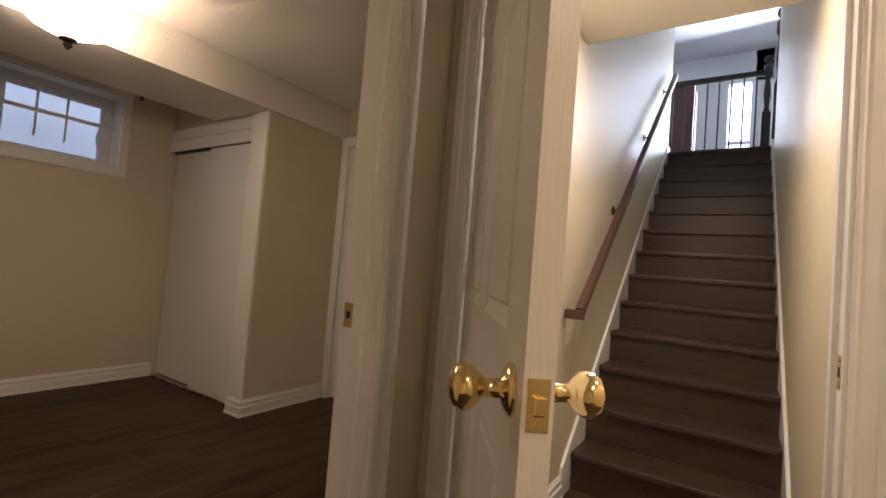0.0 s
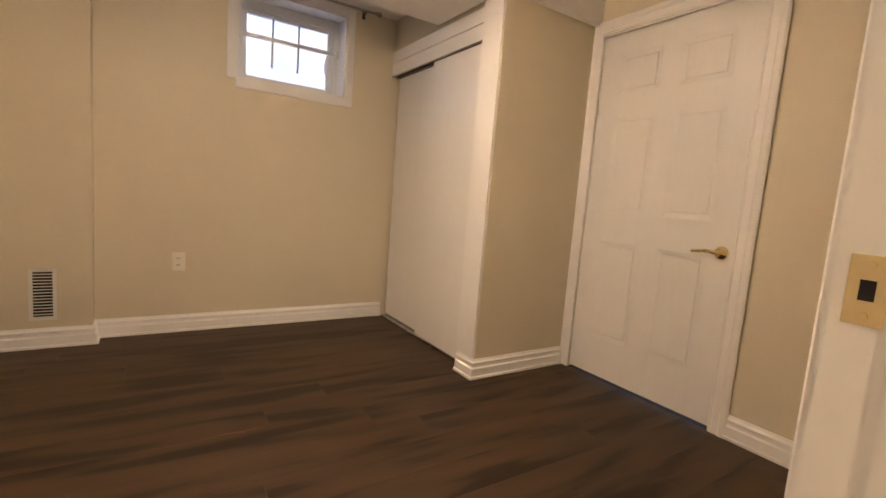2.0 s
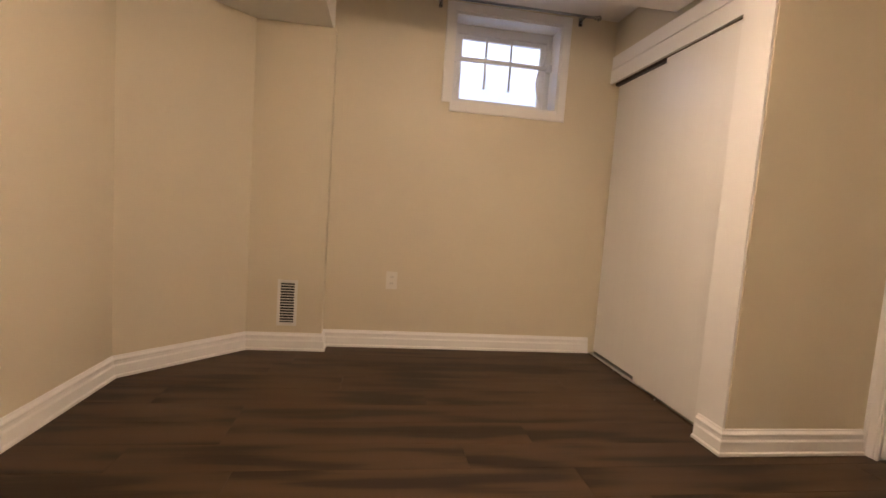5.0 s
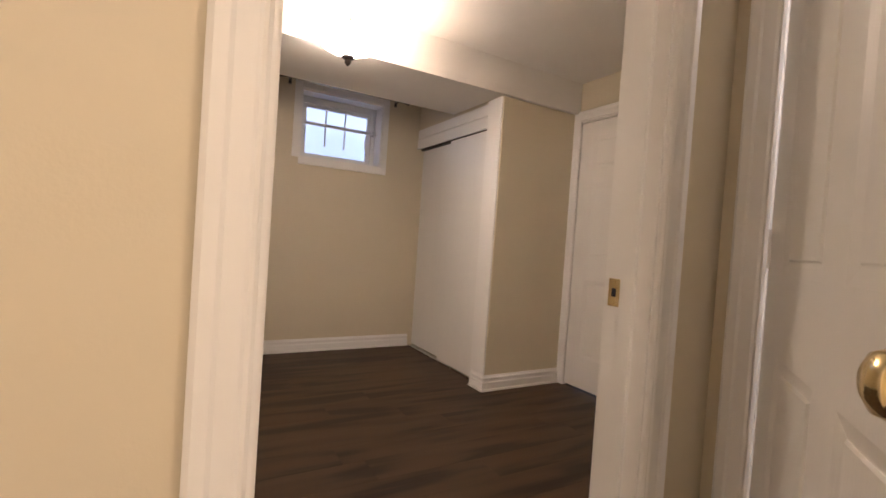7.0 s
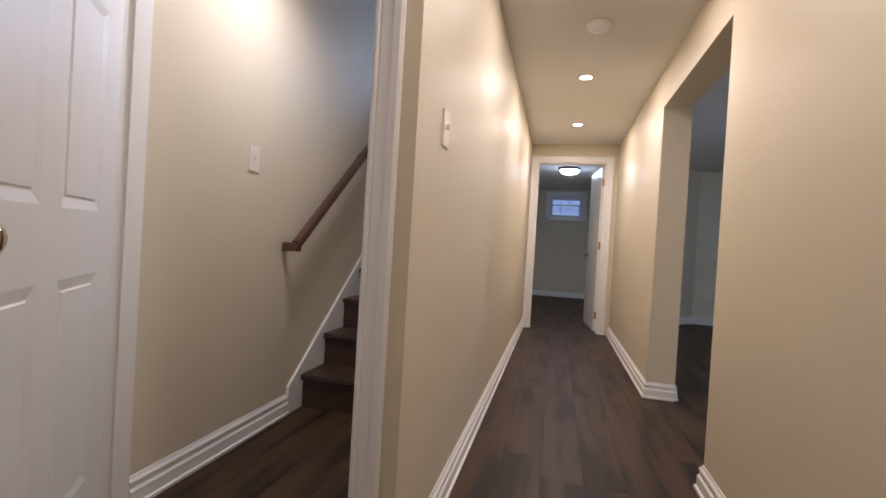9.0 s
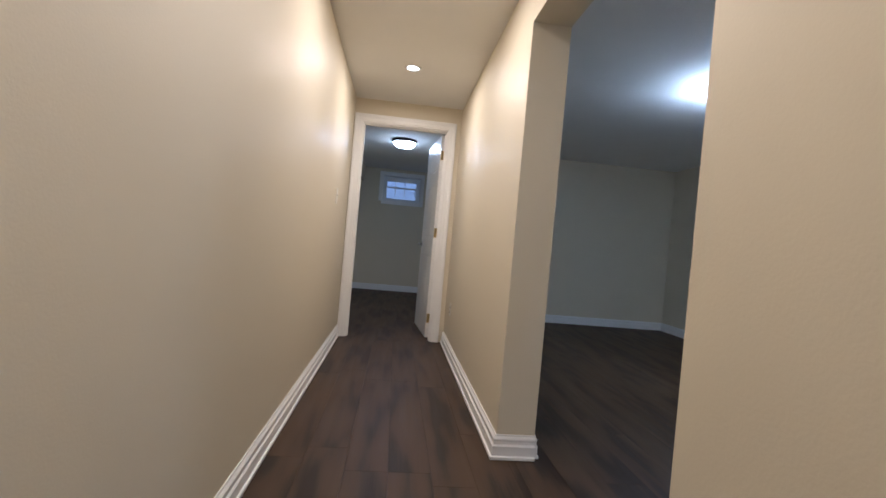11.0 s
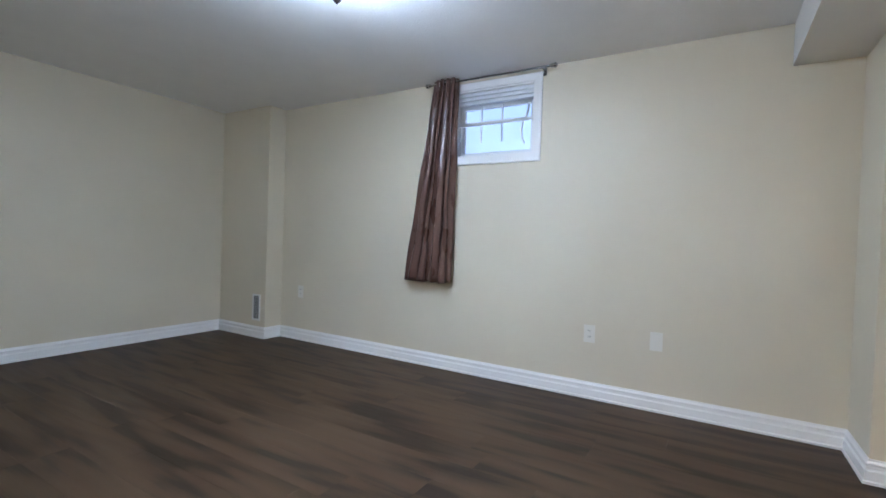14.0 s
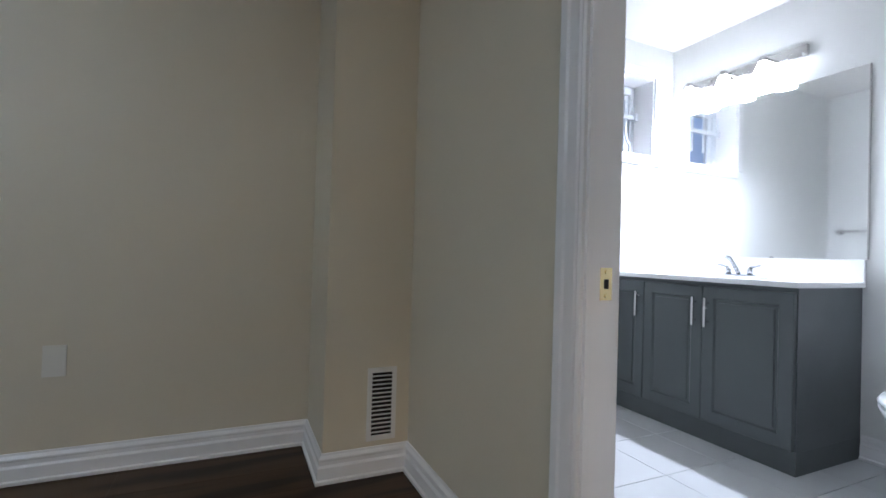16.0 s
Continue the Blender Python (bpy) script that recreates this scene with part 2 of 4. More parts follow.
# ---- large structure ----
WX, EX, FY = -4.33, 4.52, 10.15  # bedroom window wall, family window wall, far room window wall
SZ = 2.47  # upper floor

structure("wall_bedroom_entry", [(-1.235, -1.115, -1.3, 0.28, 0, H), (-1.235, -1.115, 1.152, 1.40, 0, H), (-1.235, -1.115, 0.28, 1.152, 2.05, H)], WALL, "cream painted wall with the bedroom doorway")
structure("wall_stair_entry", [(-1.235, -1.01, 1.40, 1.52, 0, H), (-0.11, 0, 1.40, 1.52, 0, H), (-1.01, -0.11, 1.40, 1.52, 2.05, H)], WALL, "cream painted wall with the stair doorway")
structure("wall_stair_west", [(-1.12, -1.0, 1.52, 5.5, 0, 5.0)], WALL, "cream painted wall beside the stairs")
structure("wall_hall_west", [(-0.09, 0, 1.52, 5.25, 0, 5.0), (-0.09, 0, 5.25, 6.0, 0, SZ)], WALL, "cream painted wall between hall and stairs")
structure("wall_hall_east", [(1.015, 1.195, -1.3, 2.39, 0, H), (1.015, 1.195, 3.64, 6.12, 0, H), (1.015, 1.195, 2.39, 3.64, 1.985, H)], WALL, "cream painted wall with a wide square opening", 0.004)
structure("wall_hall_south", [(-1.235, 1.195, -1.42, -1.3, 0, H)], WALL, "cream painted end wall of the hall")
structure("wall_hall_north", [(-0.09, 0.07, 6.0, 6.12, 0, H), (0.905, 1.015, 6.0, 6.12, 0, H), (0.07, 0.905, 6.0, 6.12, 2.05, H)], WALL, "cream painted wall with the far doorway")
# bedroom
structure("wall_bedroom_window", [(WX - 0.25, WX, -0.8, 1.0, 0, H), (WX - 0.25, WX, 1.72, 2.87, 0, H), (WX - 0.25, WX, 1.0, 1.72, 0, 1.625), (WX - 0.25, WX, 1.0, 1.72, 2.19, H)], WALL, "cream painted basement wall with a high window")
structure("wall_bedroom_south", [(WX, -1.235, -0.77, -0.65, 0, H)], WALL, "cream painted bedroom side wall")
structure("wall_bedroom_north", [(WX, -2.95, 2.75, 2.87, 0, H), (-2.04, -1.12, 2.75, 2.87, 0, H), (-2.95, -2.04, 2.75, 2.87, 1.98, H)], WALL, "cream painted bedroom wall with a closed door")
structure("wall_bedroom_east", [(-1.235, -1.12, 1.52, 2.75, 0, H)], WALL, "cream painted bedroom wall behind the stairs")
structure("wall_closet_end", [(-3.15, -2.985, 2.06, 2.75, 0, H)], WALL, "cream painted end wall of the closet", 0.003)
structure("closet_header", [(WX, -3.15, 2.097, 2.20, 1.865, H)], WALL, "cream painted wall above the closet doors")
structure("bedroom_beam", [(-3.62, -2.95, -0.65, 2.044, 2.03, H), (-2.9835, -2.95, 2.044, 2.748, 2.03, H)], CEIL, "dropped ceiling beam with stippled finish")
structure("bedroom_chase", [(WX, -4.22, -0.17, 0.28, 0, 1.955)], WALL, "cream painted duct chase in the bedroom corner")
structure("bedroom_soffit", [(WX, -3.6215, -0.65, 0.26, 1.958, H)], SMOOTH, "cream painted ceiling soffit over the duct chase")
bm = bmesh.new()
vs = [bm.verts.new(p) for p in ((WX, -0.17, 0), (-4.22, -0.17, 0), (-3.72, -0.65, 0), (WX, -0.65, 0))]
bm.faces.new(vs)
r = bmesh.ops.extrude_face_region(bm, geom=bm.faces[:])
bmesh.ops.translate(bm, vec=(0, 0, 1.955), verts=[v for v in r["geom"] if isinstance(v, bmesh.types.BMVert)])
tagged(part("wall_bedroom_angled", bm, WALL), "cream painted angled wall in the bedroom corner", kind="structure")
# family room
structure("wall_family_window", [(EX, EX + 0.25, 0.24, 0.53, 0, H), (EX, EX + 0.25, 1.04, 4.41, 0, H), (EX, EX + 0.25, 5.14, 7.84, 0, H), (EX, EX + 0.25, 4.41, 5.14, 0, 1.655), (EX, EX + 0.25, 4.41, 5.14, 2.17, H),
          (EX, EX + 0.25, 0.53, 1.04, 0, 1.535), (EX, EX + 0.25, 0.53, 1.04, 2.05, H)], WALL, "cream painted basement wall with high windows")
structure("wall_family_south", [(1.195, 2.28, 2.235, 2.31, 0, H), (3.14, EX, 2.235, 2.31, 0, H), (2.28, 3.14, 2.235, 2.31, 2.05, H)], WALL, "cream painted wall with the bathroom doorway")
structure("wall_family_north", [(2.30, EX, 7.72, 7.84, 0, H)], WALL, "cream painted far wall of the family room")
bm = bmesh.new()
vs = [bm.verts.new(p) for p in ((1.195, 6.65, 0), (2.36, 7.72, 0), (2.36, 7.84, 0), (1.195, 7.84, 0))]
bm.faces.new(vs)
r = bmesh.ops.extrude_face_region(bm, geom=bm.faces[:])
bmesh.ops.translate(bm, vec=(0, 0, H), verts=[v for v in r["geom"] if isinstance(v, bmesh.types.BMVert)])
tagged(part("wall_family_angled", bm, WALL), "cream painted angled wall of the family room", kind="structure")
structure("wall_family_west", [(1.015, 1.195, 6.12, 10.15, 0, H)], WALL, "cream painted wall between the rooms")
structure("family_chase_north", [(4.33, EX, 7.0, 7.72, 0, H)], WALL, "cream painted duct chase in the corner", 0.003)
structure("family_chase_south", [(4.135, EX, 2.31, 2.65, 0, 2.03)], WALL, "cream painted duct chase with a floor-level vent", 0.004)
structure("family_soffit", [(1.195, EX, 2.31, 2.95, 2.03, H)], SMOOTH, "white painted ceiling soffit", 0.003)
# far room
structure("wall_far_window", [(-1.75, 0.145, FY, FY + 0.25, 0, H), (0.865, 1.195, FY, FY + 0.25, 0, H), (0.145, 0.865, FY, FY + 0.25, 0, 1.66), (0.145, 0.865, FY, FY + 0.25, 2.15, H)], WALL, "cream painted far room wall with a high window")
structure("wall_far_west", [(-1.87, -1.75, 6.0, 10.4, 0, H)], WALL, "cream painted far room side wall")
structure("wall_far_south", [(-1.75, -0.09, 6.0, 6.12, 0, H)], WALL, "cream painted far room wall by the door")
structure("far_soffit", [(-1.75, -0.19, 6.12, FY, 2.0, H)], WALL, "cream painted ceiling soffit in the far room")
bm = bmesh.new()
vs = [bm.verts.new(p) for p in ((-1.75, 9.2, 0), (-0.5, FY, 0), (-1.75, FY, 0))]
bm.faces.new(vs)
r = bmesh.ops.extrude_face_region(bm, geom=bm.faces[:])
bmesh.ops.translate(bm, vec=(0, 0, 2.0), verts=[v for v in r["geom"] if isinstance(v, bmesh.types.BMVert)])
tagged(part("wall_far_angled", bm, WALL), "cream painted angled wall of the far room", kind="structure")
# bathroom
structure("wall_bath_south", [(1.6, EX, 0.24, 0.36, 0, H)], BATHW, "pale painted bathroom wall behind the vanity")
structure("wall_bath_west", [(1.6, 1.72, 0.36, 2.19, 0, H)], BATHW, "pale painted bathroom end wall")
structure("bath_lining", [(1.72, 2.27, 2.229, 2.235, 0, H), (3.15, EX, 2.229, 2.235, 0, H), (2.27, 3.15, 2.229, 2.235, 2.06, H), (EX - 0.006, EX, 0.36, 0.53, 0, H), (EX - 0.006, EX, 1.04, 2.229, 0, H), (EX - 0.006, EX, 0.53, 1.04, 0, 1.535), (EX - 0.006, EX, 0.53, 1.04, 2.05, H)], BATHW, "pale painted bathroom wall surface")
# ceilings
structure("ceiling_hall", [(0, 1.195, -1.42, 6.12, H, H + 0.1)], SMOOTH, "white painted hall ceiling")
structure("ceiling_landing", [(-1.235, 0, -1.42, 2.45, H, H + 0.1)], SMOOTH, "white painted ceiling over the stair landing")
structure("ceiling_far_room", [(-1.75, 1.195, 6.12, 10.4, H, H + 0.1)], CEIL, "white ceiling of the far room")
structure("ceiling_bedroom", [(-4.53, -1.235, -0.77, 2.87, H, H + 0.1)], CEIL, "white stippled bedroom ceiling")
structure("ceiling_family", [(1.195, EX + 0.25, 2.31, 7.84, H, H + 0.1)], CEIL, "white stippled family room ceiling")
structure("ceiling_bathroom", [(1.6, EX + 0.25, 0.24, 2.31, H, H + 0.1)], SMOOTH, "white painted bathroom ceiling")
# upper storey round the stairwell
structure("floor_upper", [(-1.12, 3.0, 5.42, 9.0, SZ - 0.2, SZ), (-3.0, -1.12, 5.42, 9.0, SZ - 0.2, SZ)], TREAD, "dark wooden upper floor at the stair head")
structure("wall_upper_north", [(-3.0, -0.62, 8.9, 9.05, SZ, 5.0), (-0.22, 0.02, 8.9, 9.05, SZ, 5.0), (0.5, 3.0, 8.9, 9.05, SZ, 5.0), (-0.62, 0.5, 8.9, 9.05, 4.5, 5.0)], UPW, "pale wall of the upper storey with windows")
structure("wall_upper_side", [(2.9, 3.0, 1.4, 8.9, SZ, 5.0), (-3.1, -3.0, 5.4, 8.9, SZ, 5.0), (-3.0, -1.12, 5.4, 5.5, SZ, 5.0), (0, 2.9, 1.5, 1.6, SZ, 5.0), (-1.12, 0, 2.35, 2.45, H + 0.1, 5.0)], UPW, "pale walls of the upper storey")
structure("ceiling_upper", [(-3.1, 3.0, 1.4, 9.05, 5.0, 5.1)], UPW, "white ceiling of the upper storey")

# ---- floors: slabs and planks ----
floor = structure("floor", [(-4.53, 1.2, -1.42, 10.4, -0.12, -0.006), (1.2, EX + 0.25, 2.25, 10.4, -0.12, -0.006)], SUB, "dark brown vinyl plank floor")
bath_floor = structure("floor_bathroom", [(1.6, EX + 0.25, 0.24, 2.25, -0.12, -0.004)], GROUT, "light grey tiled bathroom floor")
# ---- door frames, casings, baseboards ----


def frame_y(name, x0, x1, y0, y1, z, stop=None):
    """Jamb lining of an opening in a wall that runs along y (clear from y0 to y1)."""
    rows = [(x0 - 0.004, x1 + 0.004, y0 - 0.02, y0, 0, z + 0.02), (x0 - 0.004, x1 + 0.004, y1, y1 + 0.02, 0, z + 0.02), (x0 - 0.004, x1 + 0.004, y0, y1, z, z + 0.02)]
    if stop is not None:
        rows += [(stop, stop + 0.035, y0, y0 + 0.011, 0, z), (stop, stop + 0.035, y1 - 0.011, y1, 0, z), (stop, stop + 0.035, y0 + 0.011, y1 - 0.011, z - 0.011, z)]
    return structure(name, rows, TRIM, "white painted door frame")


def frame_x(name, x0, x1, y0, y1, z, stop=None):
    rows = [(x0 - 0.02, x0, y0 - 0.004, y1 + 0.004, 0, z + 0.02), (x1, x1 + 0.02, y0 - 0.004, y1 + 0.004, 0, z + 0.02), (x0, x1, y0 - 0.004, y1 + 0.004, z, z + 0.02)]
    if stop is not None:
        rows += [(x0, x0 + 0.011, stop, stop + 0.035, 0, z), (x1 - 0.011, x1, stop, stop + 0.035, 0, z), (x0 + 0.011, x1 - 0.011, stop, stop + 0.035, z - 0.011, z)]
    return structure(name, rows, TRIM, "white painted door frame")


frame_y("door_frame_bedroom", -1.235, -1.115, 0.30, 1.132, 2.03, -1.185)
frame_x("door_frame_stairs", -0.99, -0.13, 1.40, 1.52, 2.03, 1.45)
frame_x("door_frame_far", 0.09, 0.885, 6.0, 6.12, 2.03, 6.03)
frame_x("door_frame_bathroom", 2.30, 3.12, 2.235, 2.31, 2.03)
frame_x("door_frame_storage", -2.93, -2.06, 2.75, 2.87, 1.96, 2.80)


def casing_x(name, x, y0, y1, z, side):
    """Casing on a wall that runs along y; side: +1 faces +x."""
    p = [(x, y0, 0), (x, y0, z), (x, y1, z), (x, y1, 0)]
    casing(name, p if side > 0 else list(reversed(p)), (side, 0, 0))


def casing_y(name, y, x0, x1, z, side):
    p = [(x0, y, 0), (x0, y, z), (x1, y, z), (x1, y, 0)]
    casing(name, p if side < 0 else list(reversed(p)), (0, side, 0))


casing_x("trim_bedroom_hall_side", -1.111, 0.292, 1.14, 2.038, 1)
casing_x("trim_bedroom_inside", -1.239, 0.292, 1.14, 2.038, -1)
casing_y("trim_stairs_hall_side", 1.396, -0.998, -0.122, 2.038, -1)
casing_y("trim_far_hall_side", 5.996, 0.082, 0.893, 2.038, -1)
casing_y("trim_far_inside", 6.124, 0.082, 0.893, 2.038, 1)
casing_y("trim_bathroom_family_side", 2.314, 2.292, 3.128, 2.038, 1)
casing_y("trim_bathroom_inside", 2.225, 2.292, 3.128, 2.038, -1)
casing_y("trim_storage", 2.746, -2.922, -2.068, 1.968, -1)

baseboard([(0, 5.99), (0, 1.40), (-0.05, 1.40)])
baseboard([(-1.0, 2.46), (-1.0, 1.525)])
baseboard([(1.195, 3.64), (1.015, 3.64), (1.015, 5.99)])
baseboard([(1.015, -1.3), (1.015, 2.39), (1.195, 2.39), (1.195, 2.31), (2.22, 2.31)])
baseboard([(-1.115, 0.22), (-1.115, -1.3), (1.015, -1.3)])
baseboard([(3.20, 2.31), (4.135, 2.31), (4.135, 2.65), (EX, 2.65), (EX, 7.0), (4.33, 7.0), (4.33, 7.72), (2.36, 7.72), (1.195, 6.65), (1.195, 3.64)])
baseboard([(WX, 2.10), (WX, 0.28), (-4.22, 0.28), (-4.22, -0.17), (-3.72, -0.65), (-1.235, -0.65), (-1.235, 0.22)])
baseboard([(-1.235, 1.20), (-1.235, 2.75), (-1.995, 2.75)])
baseboard([(-2.985, 2.72), (-2.985, 2.046), (-3.13, 2.046)])
baseboard([(0.015, 6.12), (-1.75, 6.12), (-1.75, 9.2), (-0.5, FY), (1.015, FY), (1.015, 6.2)][::-1])

# ---- windows ----


def window(name, m, w, z0, z1, depth=0.2, bars=True, stack=False, scroll=0.010):
    """High basement window. Local x runs along the wall, +y goes outwards, z up; the wall face is at y = 0."""
    win = new(name)
    win.matrix_world = m
    tagged(win, "white vinyl basement window with security bars outside", kind="structure")
    bm = bmesh.new()
    sweep(bm, [(0, 0, z0), (0, 0, z1), (w, 0, z1), (w, 0, z0), (0, 0, z0)], [(0, 0), (0, 0.012), (0.05, 0.014), (0.055, 0.010), (0.055, 0)], (0, -1, 0))
    part("window_trim", bm, TRIM, win)
    boxes("reveal", [(0, 0.012, 0, depth, z0, z1), (w - 0.012, w, 0, depth, z0, z1), (0.012, w - 0.012, 0, depth, z1 - 0.012, z1)], TRIM, win)
    boxes("window_sill", [(0.012, w - 0.012, 0, depth, z0, z0 + 0.014)], TRIM, win)
    a, b, c, d = 0.05, w - 0.05, z0 + 0.04, z1 - 0.07
    boxes("window_frame", [(0.012, a, depth - 0.05, depth, z0 + 0.014, z1 - 0.012), (b, w - 0.012, depth - 0.05, depth, z0 + 0.014, z1 - 0.012), (a, b, depth - 0.05, depth, z0 + 0.014, c), (a, b, depth - 0.05, depth, d, z1 - 0.012)], VINYL, win, bevel=0.004)
    boxes("sash", [(a, a + 0.035, depth - 0.035, depth - 0.008, c, d), (b - 0.035, b, depth - 0.035, depth - 0.008, c, d), (a + 0.035, b - 0.035, depth - 0.035, depth - 0.008, c, c + 0.03), (a + 0.035, b - 0.035, depth - 0.035, depth - 0.008, d - 0.03, d)], VINYL, win, bevel=0.003)
    boxes("latch", [(w / 2 - 0.035, w / 2 + 0.035, depth - 0.062, depth - 0.05, c - 0.016, c - 0.004)], VINYL, win, bevel=0.003)
    g = boxes("pane", [(a + 0.035, b - 0.035, depth - 0.022, depth - 0.018, c + 0.03, d - 0.03)], GLASS, win)
    g.visible_shadow = False
    if stack:
        boxes("header_ridge", [(0.012, w - 0.012, 0.03 + 0.03 * i, 0.055 + 0.03 * i, z1 - 0.036 - 0.022 * i, z1 - 0.012) for i in range(3)], VINYL, win, bevel=0.004)
    if bars:
        zm = c + (d - c) * 0.62
        boxes("cross_bar", [(0.012, w - 0.012, depth - 0.075, depth - 0.058, zm - 0.014, zm + 0.014)], VINYL, win, bevel=0.004)
        for k in (0.34, 0.58):
            bm = bmesh.new()
            rod(bm, (w * k, depth - 0.066, c + 0.10), (w * k, depth - 0.066, d - 0.02), 0.008, 8)
            part("bar", bm, VINYL, win)
        for x in (0.03, w - 0.03):
            boxes("bar_bracket", [(x - 0.014, x + 0.014, depth - 0.090, depth - 0.052, zm - 0.024, zm + 0.024)], VINYL, win, bevel=0.004)
        for sgn, x in ((-1, b - scroll), (1, a - 0.034)):
            pts = [Vector((x + sgn * (0.02 + 0.028 * math.sin(q * 5.0)), depth - 0.066, c + 0.07 + q * (d - c - 0.10))) for q in [i / 12 for i in range(13)]]
            bm = bmesh.new()
            for p, q in zip(pts, pts[1:]):
                rod(bm, p, q, 0.008, 8)
            part("scroll_bar", bm, VINYL, win)
    return win


window("window_bedroom", pose(WX, 1.0, 0, 0, 0, 90), 0.72, 1.625, 2.19)
window("window_family", pose(EX, 5.14, 0, 0, 0, -90), 0.73, 1.655, 2.17, stack=True, scroll=0.05)
window("window_far", pose(0.145, FY, 0), 0.72, 1.66, 2.15)
window("window_bathroom", pose(EX - 0.006, 1.04, 0, 0, 0, -90), 0.51, 1.535, 2.05)
for n, rows in (("backdrop_west", (WX - 0.5, WX - 0.48, 0.4, 2.4, 1.2, 2.6)), ("backdrop_east", (EX + 0.48, EX + 0.5, 3.8, 5.8, 1.2, 2.6)), ("backdrop_north", (-0.6, 1.6, FY + 0.48, FY + 0.5, 1.2, 2.6)), ("backdrop_bath", (EX + 0.48, EX + 0.5, 0.0, 1.8, 1.2, 2.6)), ):
    structure(n, [rows], SKYB, "pale daylight in the window well")
structure("backdrop_upper", [(-1.0, 1.0, 9.4, 9.42, SZ, 5.0)], SKYU, "bright daylight beyond the upper windows")

# ---- doors ----


def knob_profile(s=1.0):
    return [(0.0, 0.0), (0.032 * s, 0.0), (0.032 * s, 0.004), (0.024 * s, 0.010), (0.012, 0.014), (0.011, 0.034), (0.018, 0.040), (0.027, 0.050), (0.029, 0.060), (0.025, 0.070), (0.014, 0.076), (0.0, 0.077)]


def six_panel_door(name, label, m, w, h, kz=0.93, handle="knob"):
    """Hinged at local x = 0, leaf from x = 0 to w, y from 0 to 0.035, handles near x = w."""
    door = new(name)
    door.matrix_world = m
    tagged(door, label, "door")
    th, st, md = 0.035, w * 0.145, w * 0.12
    xs = [0, st, (w - md) / 2, (w + md) / 2, w - st, w]
    zs = [0.008, 0.24 * h / 2.03, 0.83 * h / 2.03, 1.0 * h / 2.03, 1.56 * h / 2.03, 1.68 * h / 2.03, 1.91 * h / 2.03, h]
    bm = bmesh.new()

    def face(pts):
        bm.faces.new([bm.verts.new(p) for p in pts])

    panels = []
    for y, s in ((0.0, 1), (th, -1)):
        for i in range(5):
            for j in range(7):
                x0, x1, z0, z1 = xs[i], xs[i + 1], zs[j], zs[j + 1]
                if i in (1, 3) and j in (1, 3, 5):
                    a, dp = 0.026, 0.006 * s
                    o = [(x0, y, z0), (x1, y, z0), (x1, y, z1), (x0, y, z1)]
                    n_ = [(x0 + a, y + dp, z0 + a), (x1 - a, y + dp, z0 + a), (x1 - a, y + dp, z1 - a), (x0 + a, y + dp, z1 - a)]
                    for k in range(4):
                        face((o[k], o[(k + 1) % 4], n_[(k + 1) % 4], n_[k]))
                    face(n_)
                    if s > 0:
                        panels.append((x0 + a + 0.003, x1 - a - 0.003, z0 + a + 0.003, z1 - a - 0.003))
                else:
                    face(((x0, y, z0), (x1, y, z0), (x1, y, z1), (x0, y, z1)))
    z0, z1 = zs[0], zs[-1]
    for p in (((0, 0, z0), (0, th, z0), (0, th, z1), (0, 0, z1)), ((w, 0, z0), (w, th, z0), (w, th, z1), (w, 0, z1)), ((0, 0, z0), (w, 0, z0), (w, th, z0), (0, th, z0)), ((0, 0, z1), (w, 0, z1), (w, th, z1), (0, th, z1))):
        face(p)
    bmesh.ops.remove_doubles(bm, verts=bm.verts, dist=0.0003)
    part("leaf", bm, DOORW, door)
    for x0, x1, p0, p1 in panels:
        bm = bmesh.new()
        box(bm, x0, x1, 0.002, th - 0.002, p0, p1, bevel=0.0)
        bmesh.ops.bevel(bm, geom=[e for e in bm.edges if abs(e.verts[0].co.y - e.verts[1].co.y) < 1e-5], offset=0.0035, segments=1, affect="EDGES")
        part("panel", bm, DOORW, door)
    kx = w - 0.062
    for s in (-1, 1):
        bm = bmesh.new()
        turn = pose(kx, 0 if s < 0 else th, kz, 90 if s < 0 else -90)
        if handle == "knob":
            lathe(bm, knob_profile(), turn)
            part("door_knob", bm, BRASS, door, "polished brass door knob", True)
        else:
            lathe(bm, [(0, 0), (0.031, 0), (0.031, 0.004), (0.024, 0.010), (0.011, 0.013), (0.010, 0.042), (0, 0.043)], turn)
            y = -0.04 if s < 0 else th + 0.04
            rod(bm, (kx + 0.008, y, kz), (kx - 0.06, y, kz + 0.004), 0.0095, 12, 0.008)
            rod(bm, (kx - 0.06, y, kz + 0.004), (kx - 0.115, y + s * 0.006, kz - 0.004), 0.008, 12, 0.0065)
            part("door_lever", bm, BRASS if handle == "lever" else CHROME, door, "polished lever handle", True)
    pl = boxes("latch_plate", [(w, w + 0.0015, 0.005, 0.030, kz - 0.029, kz + 0.029)], BRASS, door, "brass latch plate")
    bm = bmesh.new()
    box(bm, w + 0.0015, w + 0.010, 0.011, 0.024, kz - 0.010, kz + 0.010, 0.002)
    part("latch_bolt", bm, BRASS, pl)
    for z in (kz - 0.021, kz + 0.021):
        bm = bmesh.new()
        rod(bm, (w + 0.001, 0.0175, z), (w + 0.0025, 0.0175, z), 0.004, 10)
        part("screw", bm, BRASS, pl)
    for z in (0.2, 1.05, 1.82):
        boxes("hinge", [(-0.0015, 0.0, 0.004, 0.031, z - 0.045, z + 0.045), (-0.003, 0.003, -0.005, 0.001, z - 0.045, z + 0.045)], BRASS if handle == "chrome" else TRIM, door, "butt hinge on the door edge")
    return door


